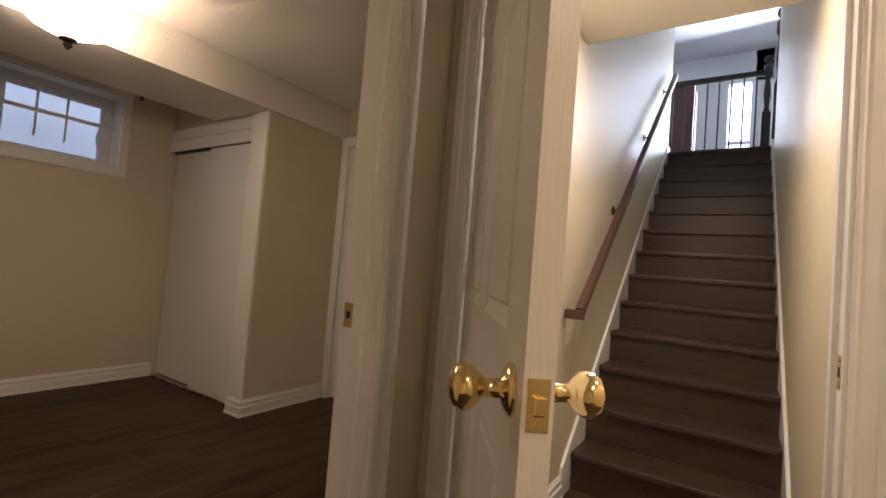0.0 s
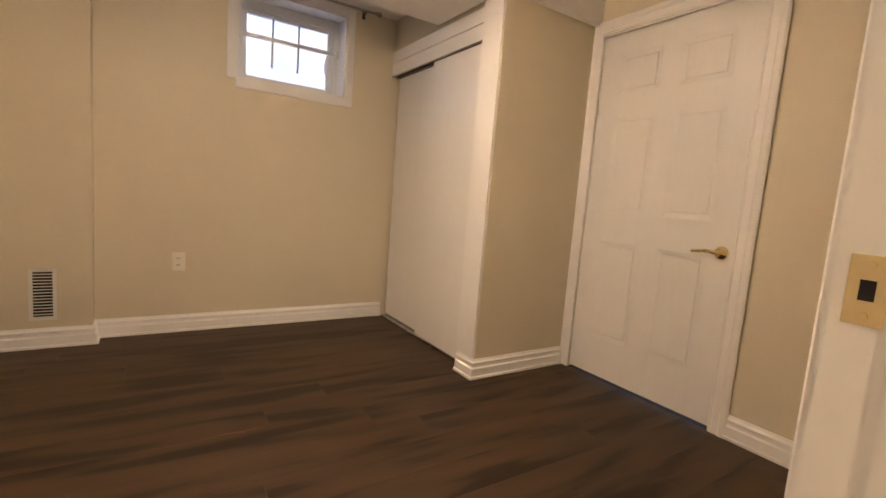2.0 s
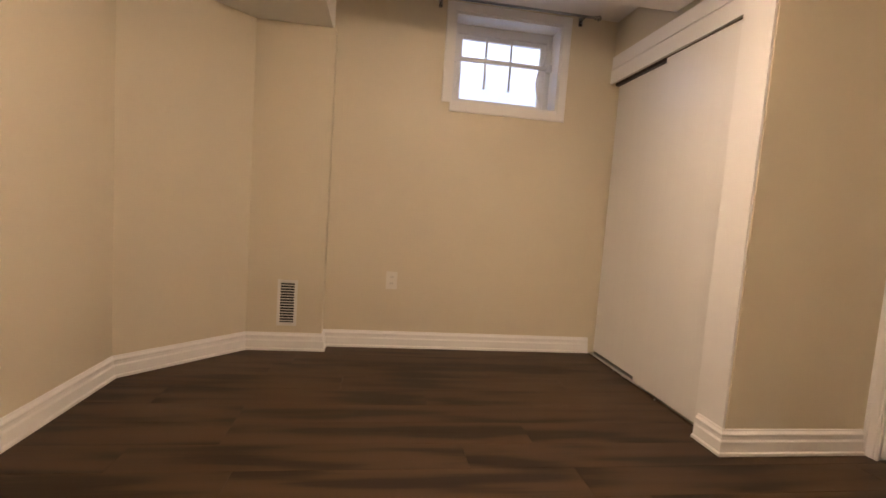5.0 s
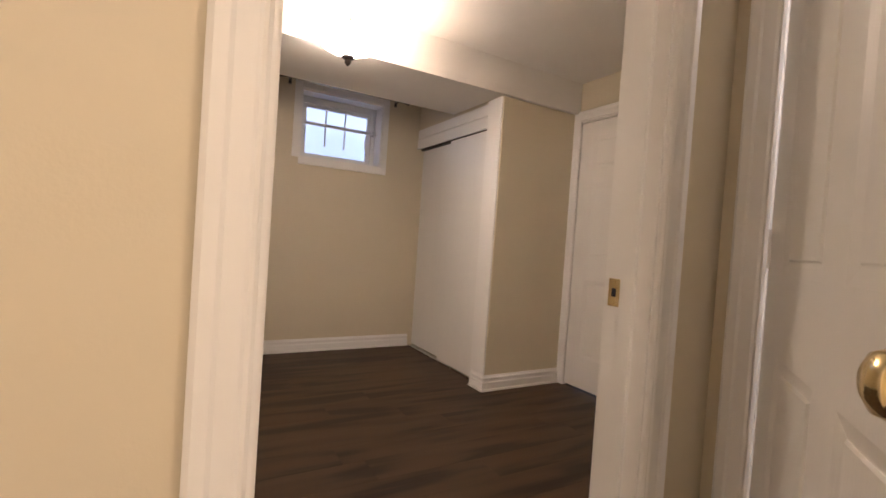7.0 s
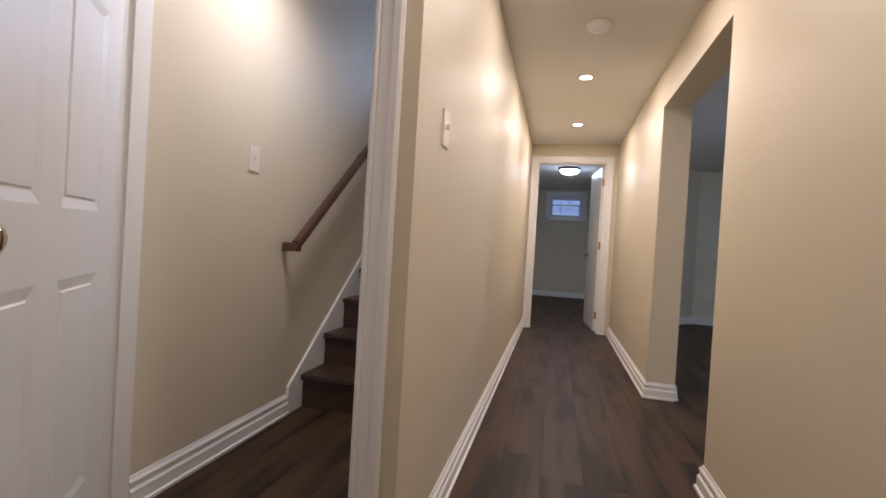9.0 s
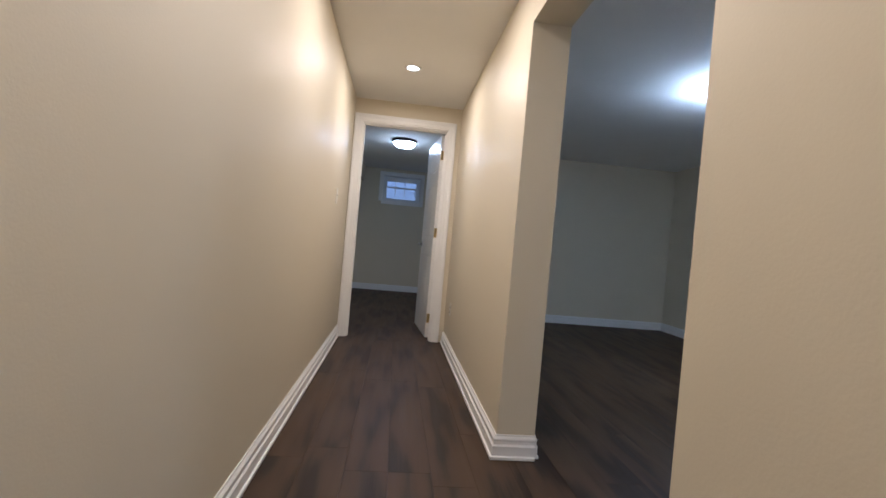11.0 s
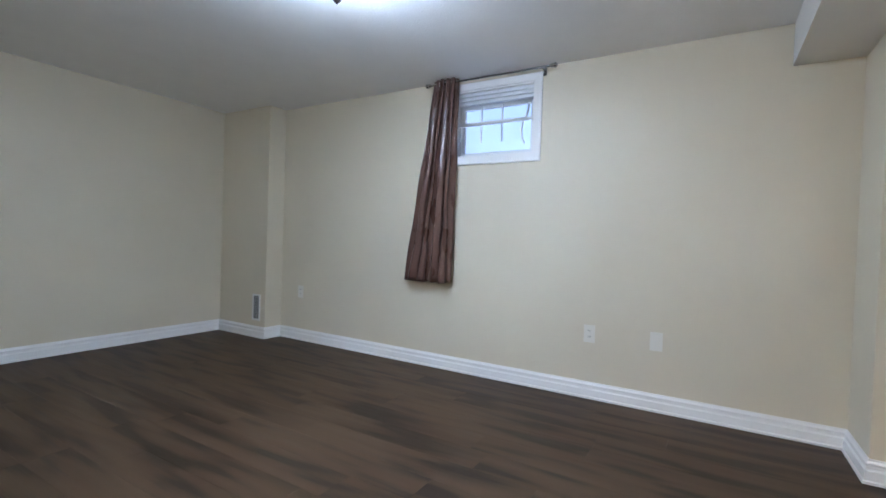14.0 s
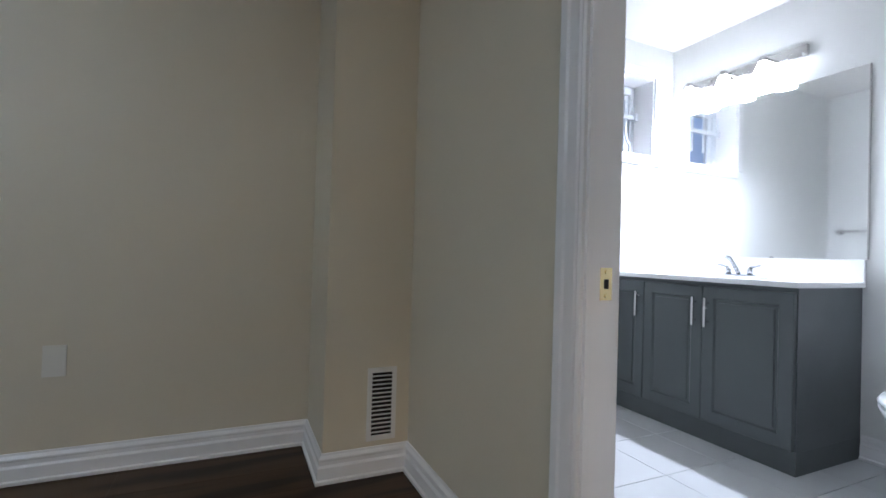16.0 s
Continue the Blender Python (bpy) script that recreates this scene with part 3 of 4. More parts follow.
six_panel_door("door_stairs", "open white six panel door with brass knobs at the stairs", pose(-0.985, 1.372, 0.006, 0, 0, -55.2), 0.85, 2.02)
six_panel_door("door_bedroom", "open white six panel bedroom door with brass levers", pose(-1.262, 0.298, 0.006, 0, 0, 199.5), 0.80, 2.02, 0.865, "lever")
six_panel_door("door_storage", "closed white six panel door with a brass lever", pose(-2.926, 2.756, 0.006, 0, 0, 0), 0.862, 1.95, 0.82, "lever")
far_door = six_panel_door("door_far", "open white panel door with a silver lever", pose(0.882, 6.122, 0.006, 0, 0, 95), 0.785, 2.02, 0.93, "chrome")


def strike(m):
    s = new("strike_plate")
    s.matrix_world = m
    tagged(s, "brass strike plate screwed to the door jamb", "strike plate")
    boxes("plate", [(0, 0.0015, -0.016, 0.016, -0.034, 0.034)], BRASS, s, bevel=0.0006)
    # no hole is cut: a dark box paints its shaded inside
    boxes("bolt_hole_shade", [(0.0013, 0.0022, -0.006, 0.006, -0.010, 0.010)], DARKV, s)
    for z in (-0.025, 0.025):
        bm = bmesh.new()
        rod(bm, (0.001, 0, z), (0.003, 0, z), 0.004, 10)
        part("screw", bm, BRASS, s)


strike(pose(-1.212, 1.132, 0.925, 0, 0, -90))
strike(pose(-0.13, 1.425, 0.93, 0, 0, 180))
strike(pose(3.12, 2.262, 0.818, 0, 0, 180))

# ---- stairs ----
RISE, RUN, Y0 = 0.19, 0.235, 2.60
stairs = thing("staircase", "straight dark stained wooden staircase with white stringers", "stairs", pose(0, 0, 0))
for k in range(13):
    y = Y0 + k * RUN
    boxes("riser", [(-0.985, -0.105, y, y + 0.02, max(k * RISE - 0.02, 0), (k + 1) * RISE - 0.03)], TREAD, stairs, "dark stained riser")
    if k < 12:
        bm = bmesh.new()
        box(bm, -0.985, -0.105, y - 0.028, y + RUN + 0.002, (k + 1) * RISE - 0.03, (k + 1) * RISE, 0.008)
        part("tread", bm, TREAD, stairs, "dark stained tread with rounded nosing")
    else:
        bm = bmesh.new()
        box(bm, -0.985, -0.105, y - 0.028, y + 0.14, 13 * RISE - 0.03, 13 * RISE + 0.003, 0.008)
        part("tread", bm, TREAD, stairs)
for x0, x1 in ((-1.0, -0.985), (-0.105, -0.09)):
    bm = bmesh.new()
    prof = [(Y0 - 0.14, 0), (Y0 - 0.14, 0.15), (Y0 + 12 * RUN, 12 * RISE + 0.263), (Y0 + 12 * RUN + 0.1, 12 * RISE + 0.263), (Y0 + 12 * RUN + 0.1, 12 * RISE), (Y0 + 0.3, 0)]
    a = [bm.verts.new((x0, y, z)) for y, z in prof]
    b = [bm.verts.new((x1, y, z)) for y, z in prof]
    bm.faces.new(a)
    bm.faces.new(list(reversed(b)))
    for i in range(len(a)):
        j = (i + 1) % len(a)
        bm.faces.new((a[i], a[j], b[j], b[i]))
    part("stringer", bm, TRIM, stairs, "white painted skirt board")
rail = thing("handrail", "brown wooden wall handrail on brackets", "handrail", pose(0, 0, 0))
ra, rb = Vector((-0.925, 2.36, 0.92)), Vector((-0.925, 5.15, 0.92 + 2.79 * RISE / RUN))
bm = bmesh.new()
d = (rb - ra).normalized()
sweep(bm, [ra, rb], [(-0.021, -0.016), (-0.024, 0.0), (-0.020, 0.018), (-0.012, 0.025), (0.012, 0.025), (0.020, 0.018), (0.024, 0.0), (0.021, -0.016), (0.012, -0.024), (-0.012, -0.024)], d.cross(Vector((-1, 0, 0))).normalized())
bmesh.ops.recalc_face_normals(bm, faces=bm.faces)
part("rail", bm, RAILW, rail)
boxes("rail_end", [(-0.99, -0.903, 2.335, 2.375, 0.885, 0.93)], RAILW, rail, bevel=0.006)
for q in (0.30, 0.62, 0.93):
    p = ra.lerp(rb, q)
    bm = bmesh.new()
    rod(bm, p + Vector((0, 0, -0.02)), p + Vector((-0.02, 0, -0.065)), 0.007, 10)
    rod(bm, p + Vector((-0.02, 0, -0.065)), (-1.0, p.y, p.z - 0.07), 0.007, 10)
    rod(bm, (-1.0, p.y, p.z - 0.07), (-0.992, p.y, p.z - 0.07), 0.028, 16)
    part("bracket", bm, BRONZE, rail, "dark metal rail bracket")

guard = thing("upper_guard_rail", "dark upper guard rail with thin iron balusters", "railing", pose(0, 6.0, SZ))
boxes("top_rail", [(-1.1, -0.10, -0.028, 0.028, 0.93, 0.985)], BLACK, guard, bevel=0.01)
boxes("bottom_rail", [(-1.1, -0.10, -0.02, 0.02, 0.06, 0.09)], BLACK, guard)
for k in range(8):
    x = -1.04 + k * 0.115
    bm = bmesh.new()
    rod(bm, (x, 0, 0.09), (x, 0, 0.93), 0.008, 8)
    part("baluster", bm, BLACK, guard)
for x, y, h in ((-0.14, 0, 1.15), (-0.065, -0.52, 1.38)):
    bm = bmesh.new()
    box(bm, x - 0.04, x + 0.04, y - 0.04, y + 0.04, 0, h * 0.45, 0.004)
    lathe(bm, [(0.038, h * 0.45), (0.022, h * 0.5), (0.034, h * 0.62), (0.022, h * 0.78), (0.04, h * 0.82), (0.04, h * 0.90), (0.016, h * 0.915), (0.018, h * 0.925), (0.036, h * 0.94), (0.043, h * 0.962), (0.036, h * 0.985), (0.0, h)], Matrix.Translation((x, y, 0)), 16)
    part("newel_post", bm, BLACK, guard, "dark turned newel post")
cab = thing("cupboard", "dark red wooden cupboard upstairs", "cupboard", pose(-1.05, 7.2, SZ))
boxes("body", [(-0.22, 0.14, -0.2, 0.2, 0.08, 1.35)], MAROON, cab, bevel=0.01)
boxes("plinth", [(-0.20, 0.12, -0.18, 0.18, 0.0, 0.08)], MAROON, cab)
up = new("window_upper")
tagged(up, "bright upper storey window with pale curtains", kind="structure")
up.matrix_world = pose(0, 8.9, SZ)
for x0, x1 in ((-0.62, -0.22), (0.02, 0.5)):
    boxes("window_frame", [(x0, x0 + 0.04, 0, 0.1, 0.0, 2.03), (x1 - 0.04, x1, 0, 0.1, 0.0, 2.03), (x0 + 0.04, x1 - 0.04, 0, 0.1, 1.0, 1.05)], VINYL, up)

# ---- closet ----
closet = thing("closet", "built-in closet with two white sliding doors", "closet", pose(0, 0, 0))
for nm, x0, x1, y in (("sliding_door", WX + 0.012, -3.66, 2.145), ("sliding_door", -3.74, -3.155, 2.100)):
    dr = boxes(nm, [(x0, x1, y, y + 0.02, 0.022, 1.845)], DOORW, closet, "plain white sliding closet door", bevel=0.002)
# dark colour on the track paints the shade line between doors and header
boxes("top_track", [(WX + 0.004, -3.152, 2.122, 2.19, 1.846, 1.864)], BRONZE, closet, "sliding track darkened for the shaded gap over the doors")
boxes("fascia", [(WX + 0.004, -3.153, 2.080, 2.0965, 1.852, 1.94), (WX + 0.004, -3.153, 2.083, 2.0965, 1.947, 2.029)], TRIM, closet, "white header board over the doors", bevel=0.003)
boxes("side_jamb", [(-3.152, -2.989, 2.0465, 2.0585, 0.0, 2.029)], TRIM, closet, bevel=0.003)
boxes("bottom_track", [(WX + 0.02, -3.152, 2.10, 2.185, 0.0, 0.012)], CHROME, closet, "metal floor track")

# ---- small fittings ----


def plate(name, label, m, kind):
    p = thing(name, label, "outlet" if kind == "outlet" else "switch" if kind == "switch" else "wall plate", m)
    boxes("cover_plate", [(-0.036, 0.036, -0.006, 0.0, -0.058, 0.058)], IVORY, p, bevel=0.0025)
    if kind == "outlet":
        for z in (-0.021, 0.021):
            bm = bmesh.new()
            box(bm, -0.015, 0.015, -0.0075, -0.006, z - 0.014, z + 0.014, 0.0006)
            sk = part("socket", bm, IVORY, p)
            # thin dark boxes on the face paint the shade in the slots
            boxes("slot_shade", [(-0.008, -0.005, -0.0082, -0.0074, z - 0.003, z + 0.007), (0.005, 0.008, -0.0082, -0.0074, z - 0.003, z + 0.007)], DARKV, sk)
    elif kind == "switch":
        boxes("toggle", [(-0.005, 0.005, -0.016, -0.006, -0.004, 0.013)], IVORY, p, bevel=0.002)
    return p


plate("wall_outlet", "white duplex outlet on the cream wall", pose(EX, 3.97, 0.43, 0, 0, -90), "outlet")
plate("blank_wall_plate", "white blank wall plate beside the outlet", pose(EX, 3.565, 0.435, 0, 0, -90), "plate")
plate("wall_outlet", "white duplex outlet under the bedroom window", pose(WX, 0.70, 0.45, 0, 0, 90), "outlet")
plate("wall_outlet", "white duplex outlet on the far wall", pose(2.55, 7.72, 0.46), "outlet")
plate("wall_outlet", "white duplex outlet near the corner chase", pose(EX, 6.72, 0.47, 0, 0, -90), "outlet")
plate("light_switch", "white toggle switch on the stair wall", pose(-1.0, 2.09, 1.305, 0, 0, 90), "switch")
plate("light_switch", "white toggle switch on the hall wall", pose(0, 1.69, 1.335, 0, 0, 90), "switch")
plate("wall_outlet", "white outlet on the hall wall by the far door", pose(1.015, 5.6, 0.38, 0, 0, -90), "outlet")
plate("light_switch", "white switch on the hall wall near the far door", pose(0.0, 5.2, 1.25, 0, 0, 90), "switch")


def vent(label, m, w, h):
    v = thing("wall_vent", label, "vent", m, "wall vents")
    boxes("duct_shadow", [(-w / 2 + 0.016, w / 2 - 0.016, -0.002, 0.0, 0.016, h - 0.016)], DARKV, v)
    boxes("vent_frame", [(-w / 2, -w / 2 + 0.018, -0.007, 0, 0, h), (w / 2 - 0.018, w / 2, -0.007, 0, 0, h), (-w / 2 + 0.018, w / 2 - 0.018, -0.007, 0, 0, 0.02), (-w / 2 + 0.018, w / 2 - 0.018, -0.007, 0, h - 0.02, h)], VENTM, v, bevel=0.0015)
    n = 14
    k0 = 0.0058 if w > 0.2 else 0.0028
    for k in range(n):
        z = 0.024 + (h - 0.048) * (k + 0.5) / n
        boxes("louvre", [(-w / 2 + 0.018, w / 2 - 0.018, -0.006, -0.003, z - k0, z + k0 * 0.7)], VENTM, v)
    boxes("lever", [(-0.004, 0.004, -0.014, -0.007, h - 0.016, h - 0.004)], VENTM, v)
    return v


vent("white louvred vent on the family room chase", pose(4.135, 2.425, 0.133, 0, 0, -90), 0.118, 0.285)
vent("white louvred vent on the bedroom chase", pose(-4.22, 0.068, 0.155, 0, 0, 90), 0.118, 0.285)
vent("white louvred vent on the far corner chase", pose(4.33, 7.13, 0.165, 0, 0, -90), 0.118, 0.26)
vent("white return air grille on the angled wall", pose(1.405, 6.843, 0.13, 0, 0, 42.5), 0.30, 0.24)


def bowl_light(name, label, m, r, glow_mat, drop=0.20):
    """Semi-flush ceiling light: canopy, rods, open glass bowl and finial; the origin is at the ceiling."""
    o = thing(name, label, "ceiling light", m)
    bm = bmesh.new()
    lathe(bm, [(0, 0), (0.065, 0), (0.065, -0.008), (0.05, -0.022), (0.012, -0.028), (0.008, -0.05), (0, -0.05)])
    part("canopy", bm, BRONZE, o, "dark bronze canopy", True)
    bm = bmesh.new()
    rod(bm, (0, 0, -0.04), (0, 0, -drop), 0.005, 10)
    part("stem", bm, BRONZE, o)
    bm = bmesh.new()
    prof = [(r, -drop + 0.10), (r * 0.97, -drop + 0.085), (r * 0.80, -drop + 0.045), (r * 0.50, -drop + 0.022), (r * 0.2, -drop + 0.006), (0.012, -drop), (0.012, -drop + 0.004), (r * 0.2, -drop + 0.010), (r * 0.50, -drop + 0.026), (r * 0.78, -drop + 0.049), (r * 0.94, -drop + 0.087), (r * 0.97, -drop + 0.10), (r, -drop + 0.10)]
    lathe(bm, prof, None, 36)
    part("glass_bowl", bm, glow_mat, o, "lit frosted glass bowl", True)
    bm = bmesh.new()
    lathe(bm, [(0, -drop), (0.032, -drop - 0.002), (0.034, -drop - 0.010), (0.020, -drop - 0.017), (0.014, -drop - 0.024), (0.019, -drop - 0.032), (0.011, -drop - 0.042), (0, -drop - 0.052)], None, 18)
    part("finial", bm, BRONZE, o, "dark bronze finial", True)


bowl_light("ceiling_light", "lit glass bowl ceiling light in the family room", pose(2.82, 4.67, H), 0.175, GLOWC, 0.225)
bowl_light("ceiling_light", "lit warm glass bowl ceiling light in the bedroom", pose(-2.765, 0.895, H), 0.17, GLOWW, 0.33)
far_lamp = thing("flush_ceiling_light", "lit flush dome light on the far room ceiling", "ceiling light", pose(0.485, 7.62, H))
bm = bmesh.new()
lathe(bm, [(0, 0), (0.16, 0), (0.165, -0.02), (0.155, -0.035), (0, -0.035)], None, 32)
part("rim", bm, BRONZE, far_lamp, "dark metal rim", True)
bm = bmesh.new()
lathe(bm, [(0.145, -0.035), (0.135, -0.06), (0.10, -0.085), (0.05, -0.098), (0, -0.10)], None, 32)
part("glass_dome", bm, GLOWC, far_lamp, "lit frosted dome", True)
for ly in (-0.1, 1.2, 2.5, 3.8, 5.1):
    pot = thing("recessed_light", "lit round recessed light in the hall ceiling", "recessed light", pose(0.5, ly, H), "hall recessed lights")
    bm = bmesh.new()
    lathe(bm, [(0.045, -0.002), (0.062, -0.003), (0.066, -0.001), (0.066, 0.0), (0.045, 0.0)], None, 28)
    part("trim_ring", bm, PLASTIC, pot, smooth=True)
    bm = bmesh.new()
    lathe(bm, [(0.046, -0.001), (0, -0.0015)], None, 28)
    part("lens", bm, GLOWP, pot)
sm = thing("smoke_detector", "white round smoke detector on the hall ceiling", "smoke detector", pose(0.52, 2.98, H))
bm = bmesh.new()
lathe(bm, [(0, 0), (0.068, 0), (0.068, -0.012), (0.060, -0.018), (0.058, -0.030), (0.045, -0.038), (0, -0.040)], None, 28)
part("body", bm, PLASTIC, sm, smooth=True)
bm = bmesh.new()
lathe(bm, [(0.012, -0.040), (0.012, -0.043), (0, -0.043)], None, 14)
part("test_button", bm, PLASTIC, sm)


def curtain_rod(label, m, length):
    o = thing("curtain_rod", label, "curtain rod", m)
    bm = bmesh.new()
    rod(bm, (0, 0, 0), (length, 0, 0), 0.008, 12)
    part("pole", bm, STEEL, o)
    for x, s in ((0, -1), (length, 1)):
        bm = bmesh.new()
        lathe(bm, [(0.008, 0), (0.014, 0.004), (0.014, 0.014), (0.010, 0.018), (0.017, 0.026), (0.018, 0.036), (0.010, 0.046), (0, 0.048)], pose(x, 0, 0, 0, 90 * s, 0), 14)
        part("finial", bm, STEEL, o, smooth=True)
    for x in (0.06, length - 0.06):
        bm = bmesh.new()
        rod(bm, (x, 0, -0.004), (x, 0.075, -0.004), 0.005, 10)
        box(bm, x - 0.012, x + 0.012, 0.068, 0.076, -0.035, 0.02, 0.002)
        part("bracket", bm, STEEL, o)


curtain_rod("grey metal curtain rod above the bedroom window", pose(WX + 0.08, 0.84, 2.232, 0, 0, 90), 1.05)
curtain_rod("brushed nickel curtain rod above the family room window", pose(EX - 0.08, 5.24, 2.225, 0, 0, -90), 0.96)

# brown curtain gathered at the window's side: it widens and shifts towards the hem
cur = thing("curtain", "brown satin grommet curtain pushed to one side", "curtain", pose(EX - 0.08, 0, 0))
bm = bmesh.new()
NU, NV = 150, 44
grid = []
for j in range(NV + 1):
    v = j / NV
    z = 2.255 - v * (2.255 - 0.69)
    w = 0.20 + 0.235 * v ** 1.3
    yc = 5.10 + 0.12 * v ** 1.2
    row = []
    for i in range(NU + 1):
        u = i / NU
        amp = 0.024 + 0.020 * v
        x = amp * math.sin(u * 2 * math.pi * 4.5 + 0.6 * math.sin(v * 3)) + 0.012 * v * math.sin(u * 29 + v * 4) + 0.006 * math.sin(v * 17 + u * 9)
        y = yc - w / 2 + w * u + 0.010 * math.sin(u * 2 * math.pi * 11 + 1.0 + v)
        row.append(bm.verts.new((x, y, z + 0.006 * math.sin(u * 31) * v)))
    grid.append(row)
for j in range(NV):
    for i in range(NU):
        f = bm.faces.new((grid[j][i], grid[j][i + 1], grid[j + 1][i + 1], grid[j + 1][i]))
        f.smooth = True
cloth = part("cloth", bm, CURT, cur)
sol = cloth.modifiers.new("thickness", "SOLIDIFY")
sol.thickness = 0.0025
for k in range(6):
    bm = bmesh.new()
    y = 5.05 + k * 0.026
    bmesh.ops.create_cone(bm, cap_ends=False, segments=18, radius1=0.021, radius2=0.021, depth=0.005, matrix=pose(0.0, y, 2.222, 90, 0, 12 * (-1) ** k))
    part("grommet", bm, CHROME, cur)

# ---- bathroom ----
van = thing("vanity_cabinet", "charcoal grey bathroom vanity with panelled doors", "vanity", pose(0, 0, 0))
VX0, VX1, VYB, VYF = 3.49, EX - 0.008, 0.362, 0.88
boxes("body", [(VX0, VX1, VYB, VYF - 0.02, 0.10, 0.775)], GREY, van, bevel=0.002)
boxes("kick_board", [(VX0, VX1, VYB, VYF - 0.021, 0.0, 0.10)], GREY, van)
for x0, x1, hx in ((3.495, 3.895, 3.865), (3.899, 4.245, 3.93), (4.249, 4.508, 4.28)):
    a = 0.055
    bm = bmesh.new()
    loops = []
    for d, y in ((0.0, VYF - 0.02), (0.0, VYF), (0.002, VYF + 0.002), (a, VYF + 0.002), (a + 0.008, VYF - 0.006)):
        loops.append([bm.verts.new(p) for p in ((x0 + d, y, 0.105 + d), (x1 - d, y, 0.105 + d), (x1 - d, y, 0.755 - d), (x0 + d, y, 0.755 - d))])
    for lo, hi in zip(loops, loops[1:]):
        for k in range(4):
            bm.faces.new((lo[k], lo[(k + 1) % 4], hi[(k + 1) % 4], hi[k]))
    bm.faces.new(loops[0])
    bm.faces.new(loops[-1])
    dr = part("door", bm, GREY, van)
    bm = bmesh.new()
    box(bm, x0 + a + 0.02, x1 - a - 0.02, VYF - 0.006, VYF + 0.0, 0.105 + a + 0.02, 0.755 - a - 0.02, 0.003)
    part("raised_panel", bm, GREY, dr)
    bm = bmesh.new()
    box(bm, hx - 0.006, hx + 0.006, VYF + 0.025, VYF + 0.034, 0.56, 0.70, 0.002)
    for z in (0.585, 0.675):
        rod(bm, (hx, VYF + 0.002, z), (hx, VYF + 0.028, z), 0.004, 8)
    part("bar_handle", bm, CHROME, dr, "brushed nickel bar handle")
counter = thing("bathroom_countertop", "white cultured marble vanity top with basin", "counter", pose(0, 0, 0))
boxes("slab", [(VX0 - 0.012, VX1, VYB, VYF + 0.012, 0.7755, 0.80)], COUNTER, counter, bevel=0.005)
boxes("backsplash", [(VX0 - 0.012, VX1, VYB - 0.0, VYB + 0.018, 0.80, 0.90)], COUNTER, counter, bevel=0.004)
boxes("side_splash", [(VX1 - 0.018, VX1, VYB + 0.018, VYF, 0.80, 0.90)], COUNTER, counter, bevel=0.004)
bm = bmesh.new()
lathe(bm, [(0.20, 0.0), (0.205, 0.004), (0.195, 0.006), (0.17, 0.0025), (0.10, 0.0015), (0, 0.001)], pose(3.99, 0.63, 0.80) @ Matrix.Diagonal((1.15, 0.85, 1, 1)), 36)
part("basin", bm, COUNTER, counter, smooth=True)
fau = thing("faucet", "chrome two handle bathroom faucet on the vanity", "faucet", pose(3.99, 0.46, 0.80))
bm = bmesh.new()
box(bm, -0.075, 0.075, -0.024, 0.024, 0, 0.012, 0.004)
part("base", bm, STEEL, fau)
bm = bmesh.new()
pts = [Vector((0, 0.11 * math.sin(q), 0.014 + 0.090 * math.sin(min(q * 1.35, 2.4)))) for q in [i * 1.5 / 9 for i in range(10)]]
for p, q in zip(pts, pts[1:]):
    rod(bm, p, q, 0.011, 12)
part("spout", bm, STEEL, fau, smooth=True)
for s in (-1, 1):
    bm = bmesh.new()
    rod(bm, (0.058 * s, 0, 0.012), (0.058 * s, 0, 0.045), 0.014, 14, 0.011)
    rod(bm, (0.058 * s, 0, 0.048), (0.115 * s, 0.01, 0.062), 0.008, 10, 0.005)
    part("tap_handle", bm, STEEL, fau, smooth=True)
mir = thing("wall_mirror", "large frameless mirror above the vanity", "mirror", pose(0, 0, 0))
boxes("mirror_glass", [(3.475, EX - 0.012, 0.361, 0.366, 0.905, 1.80)], MIRROR, mir)
boxes("edge", [(3.469, 3.475, 0.361, 0.367, 0.905, 1.80)], CHROME, mir)
vl = thing("vanity_light", "chrome vanity light bar with glass shades", "wall light", pose(0, 0, 0))
bm = bmesh.new()
box(bm, 3.72, 4.42, 0.3605, 0.385, 1.93, 1.99, 0.006)
part("back_plate", bm, CHROME, vl)
for lx in (3.885, 4.10, 4.32):
    bm = bmesh.new()
    rod(bm, (lx, 0.385, 1.96), (lx, 0.46, 1.96), 0.008, 10)
    lathe(bm, [(0, 0.03), (0.018, 0.026), (0.022, 0.012), (0.022, 0.0), (0.0, 0.0)], pose(lx, 0.46, 1.94), 16)
    part("arm", bm, CHROME, vl)
    bm = bmesh.new()
    lathe(bm, [(0.022, 0.0), (0.035, -0.03), (0.05, -0.075), (0.058, -0.105), (0.056, -0.105), (0.048, -0.075), (0.033, -0.03), (0.020, -0.002)], pose(lx, 0.46, 1.94), 24)
    part("shade", bm, GLOWB, vl, "lit frosted glass shade", True)
tb = thing("towel_bar", "chrome towel bar on the bathroom wall", "towel bar", pose(0, 2.229, 1.15))
bm = bmesh.new()
rod(bm, (3.92, -0.06, 0), (4.42, -0.06, 0), 0.008, 12)
part("bar", bm, CHROME, tb)
for x in (3.92, 4.42):
    bm = bmesh.new()
    rod(bm, (x, 0, 0), (x, -0.07, 0), 0.011, 12)
    rod(bm, (x, 0, 0), (x, -0.01, 0), 0.024, 16)
    part("post", bm, CHROME, tb)
toi = thing("toilet", "white ceramic toilet beside the vanity", "toilet", pose(3.04, 0.36, 0))
bm = bmesh.new()
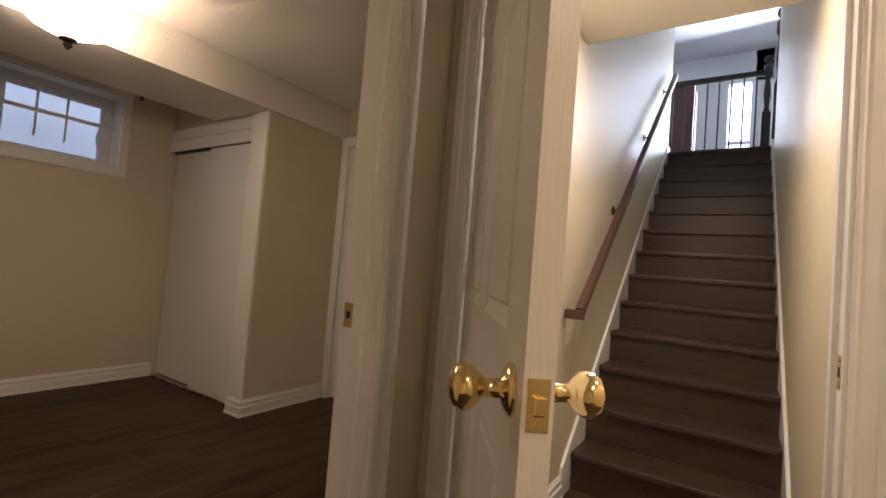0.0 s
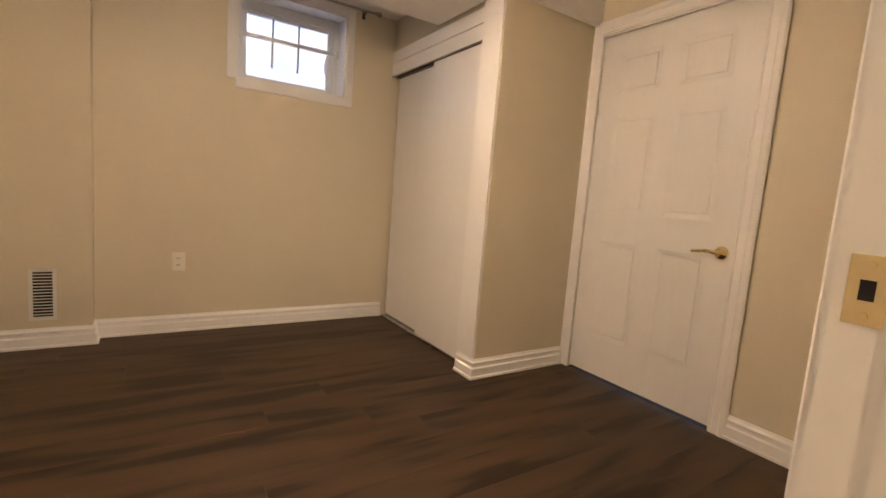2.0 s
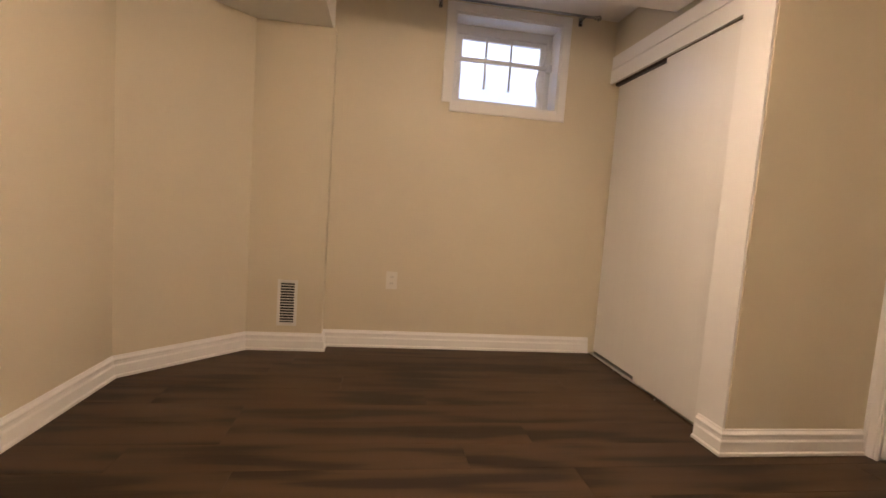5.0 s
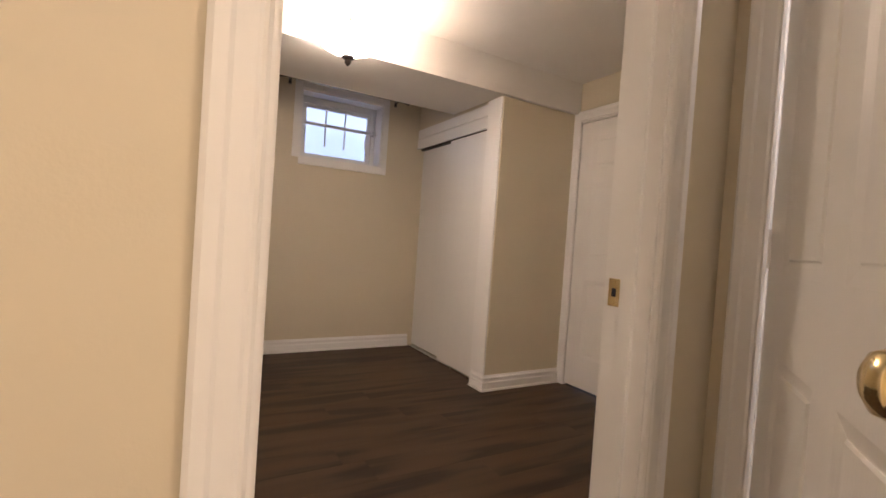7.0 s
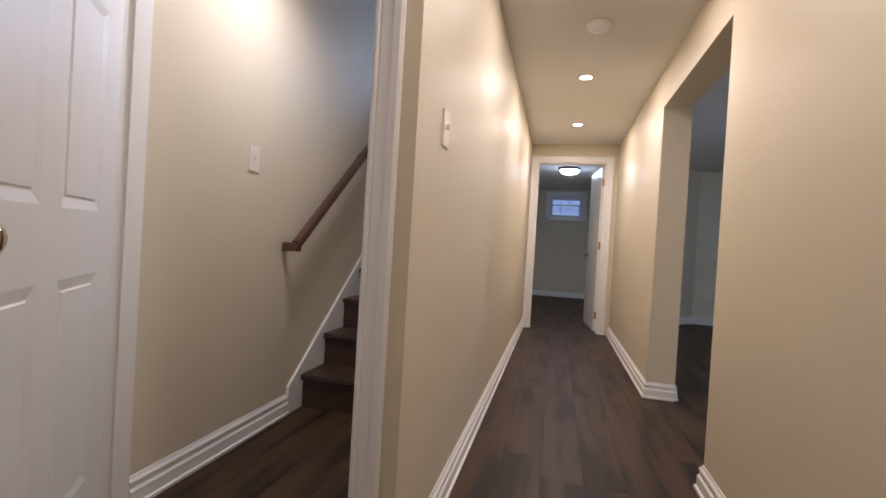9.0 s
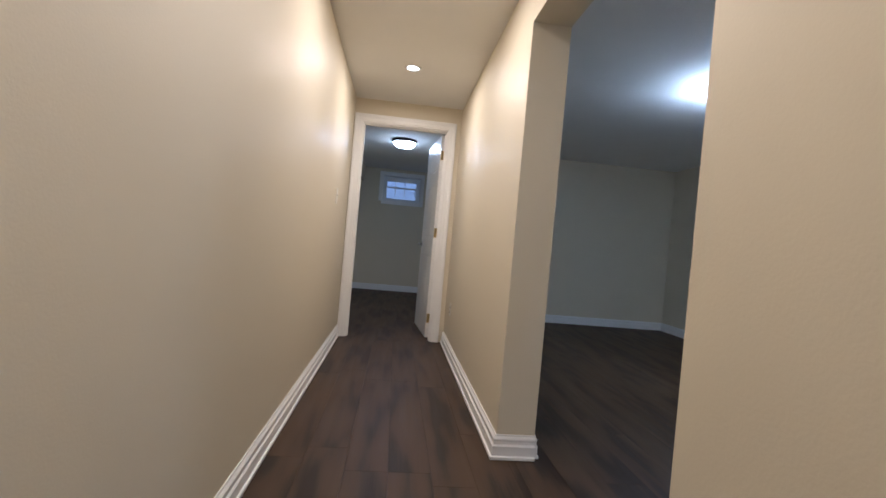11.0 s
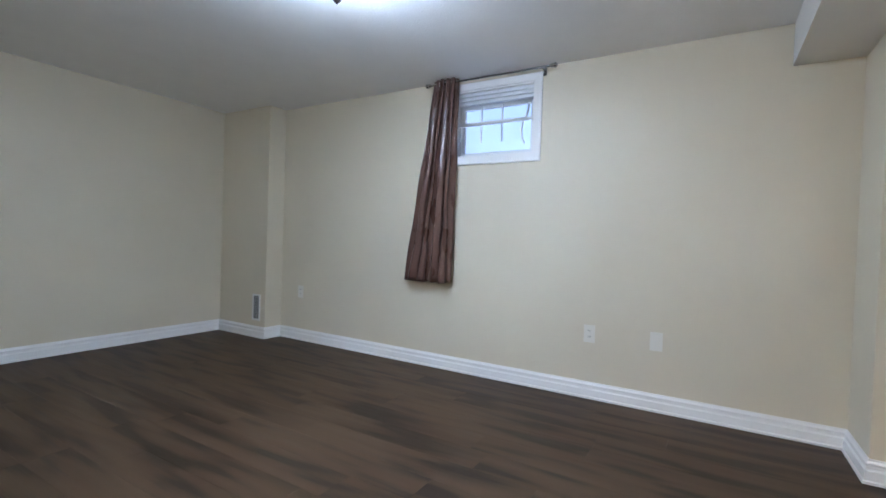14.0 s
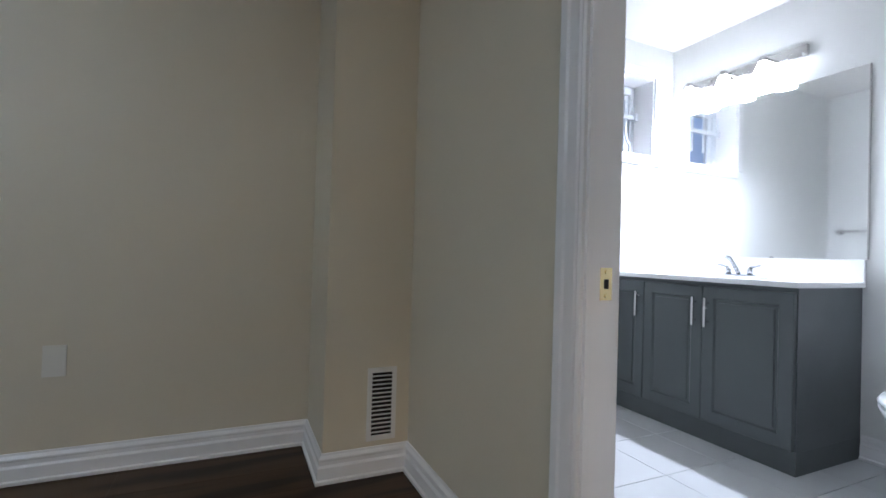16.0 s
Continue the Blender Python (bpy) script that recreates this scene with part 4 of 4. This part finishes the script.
lathe(bm, [(0.10, 0), (0.105, 0.03), (0.095, 0.12), (0.12, 0.24), (0.175, 0.36), (0.19, 0.395), (0.18, 0.40), (0.14, 0.36), (0, 0.28)], pose(0, 0.45, 0) @ Matrix.Diagonal((1, 1.3, 1, 1)), 32)
part("bowl", bm, CERAMIC, toi, smooth=True)
bm = bmesh.new()
lathe(bm, [(0.0, 0.402), (0.185, 0.402), (0.192, 0.412), (0.185, 0.425), (0, 0.43)], pose(0, 0.45, 0) @ Matrix.Diagonal((1, 1.3, 1, 1)), 32)
part("seat_lid", bm, CERAMIC, toi, smooth=True)
boxes("tank", [(-0.22, 0.22, 0.01, 0.19, 0.38, 0.74)], CERAMIC, toi, bevel=0.02)
boxes("tank_lid", [(-0.23, 0.23, 0.006, 0.20, 0.741, 0.775)], CERAMIC, toi, bevel=0.008)
bm = bmesh.new()
rod(bm, (-0.14, 0.19, 0.66), (-0.14, 0.215, 0.66), 0.012, 12)
box(bm, -0.15, -0.08, 0.212, 0.222, 0.652, 0.668, 0.003)
part("flush_lever", bm, CHROME, toi)
baseboard([(1.72, 0.36), (3.485, 0.36)])

# ---- planks and tiles, laid last ----
plank_mesh = {}


def plank_object(name, w, l, material, parent, x, y, gap=0.0002, top=0.0, th=0.006):
    key = (name, round(w, 3), round(l, 3))
    if key not in plank_mesh:
        bm = bmesh.new()
        g = gap
        lo = [(g, g), (w - g, g), (w - g, l - g), (g, l - g)]
        e = 0.0003
        hi = [(g + e, g + e), (w - g - e, g + e), (w - g - e, l - g - e), (g + e, l - g - e)]
        a = [bm.verts.new((p[0], p[1], -th)) for p in lo]
        b = [bm.verts.new((p[0], p[1], -0.0012)) for p in lo]
        c = [bm.verts.new((p[0], p[1], 0)) for p in hi]
        for k in range(4):
            j = (k + 1) % 4
            bm.faces.new((a[k], a[j], b[j], b[k]))
            bm.faces.new((b[k], b[j], c[j], c[k]))
        bm.faces.new(c)
        me = bpy.data.meshes.new(name)
        bm.to_mesh(me)
        bm.free()
        me.materials.append(material)
        plank_mesh[key] = me
    o = new(name, plank_mesh[key])
    o.location = (x, y, top)
    o.parent = parent
    return o


PW, PL = 0.178, 1.22


def lay(x0, x1, y0, y1):
    rnd = random.Random(int(x0 * 100 + y0 * 10) + 5)
    x = x0
    while x < x1 - 0.005:
        w = min(PW, x1 - x)
        y = y0
        first = round(PL * (0.25 + 0.75 * rnd.random()), 1)
        while y < y1 - 0.01:
            l = min(first if y == y0 else PL, y1 - y)
            plank_object("plank", w, l, FLOOR, floor, x, y)
            y += l
        x += w


lay(-4.33, -1.175, -0.65, 2.75)
lay(-1.175, 1.10, -1.3, 1.46)
lay(-1.0, -0.09, 1.46, 2.60)
lay(0.0, 1.10, 1.46, 6.06)
lay(1.10, 4.52, 2.25, 7.72)
lay(-1.75, 1.015, 6.06, 10.15)
for i in range(9):
    for j in range(6):
        x, y = 1.72 + i * 0.33, 0.36 + j * 0.33
        w, l = min(0.33, EX - x), min(0.33, 2.25 - y)
        if w > 0.02 and l > 0.02:
            plank_object("tile", w, l, TILE, bath_floor, x, y, 0.0015, 0.002)
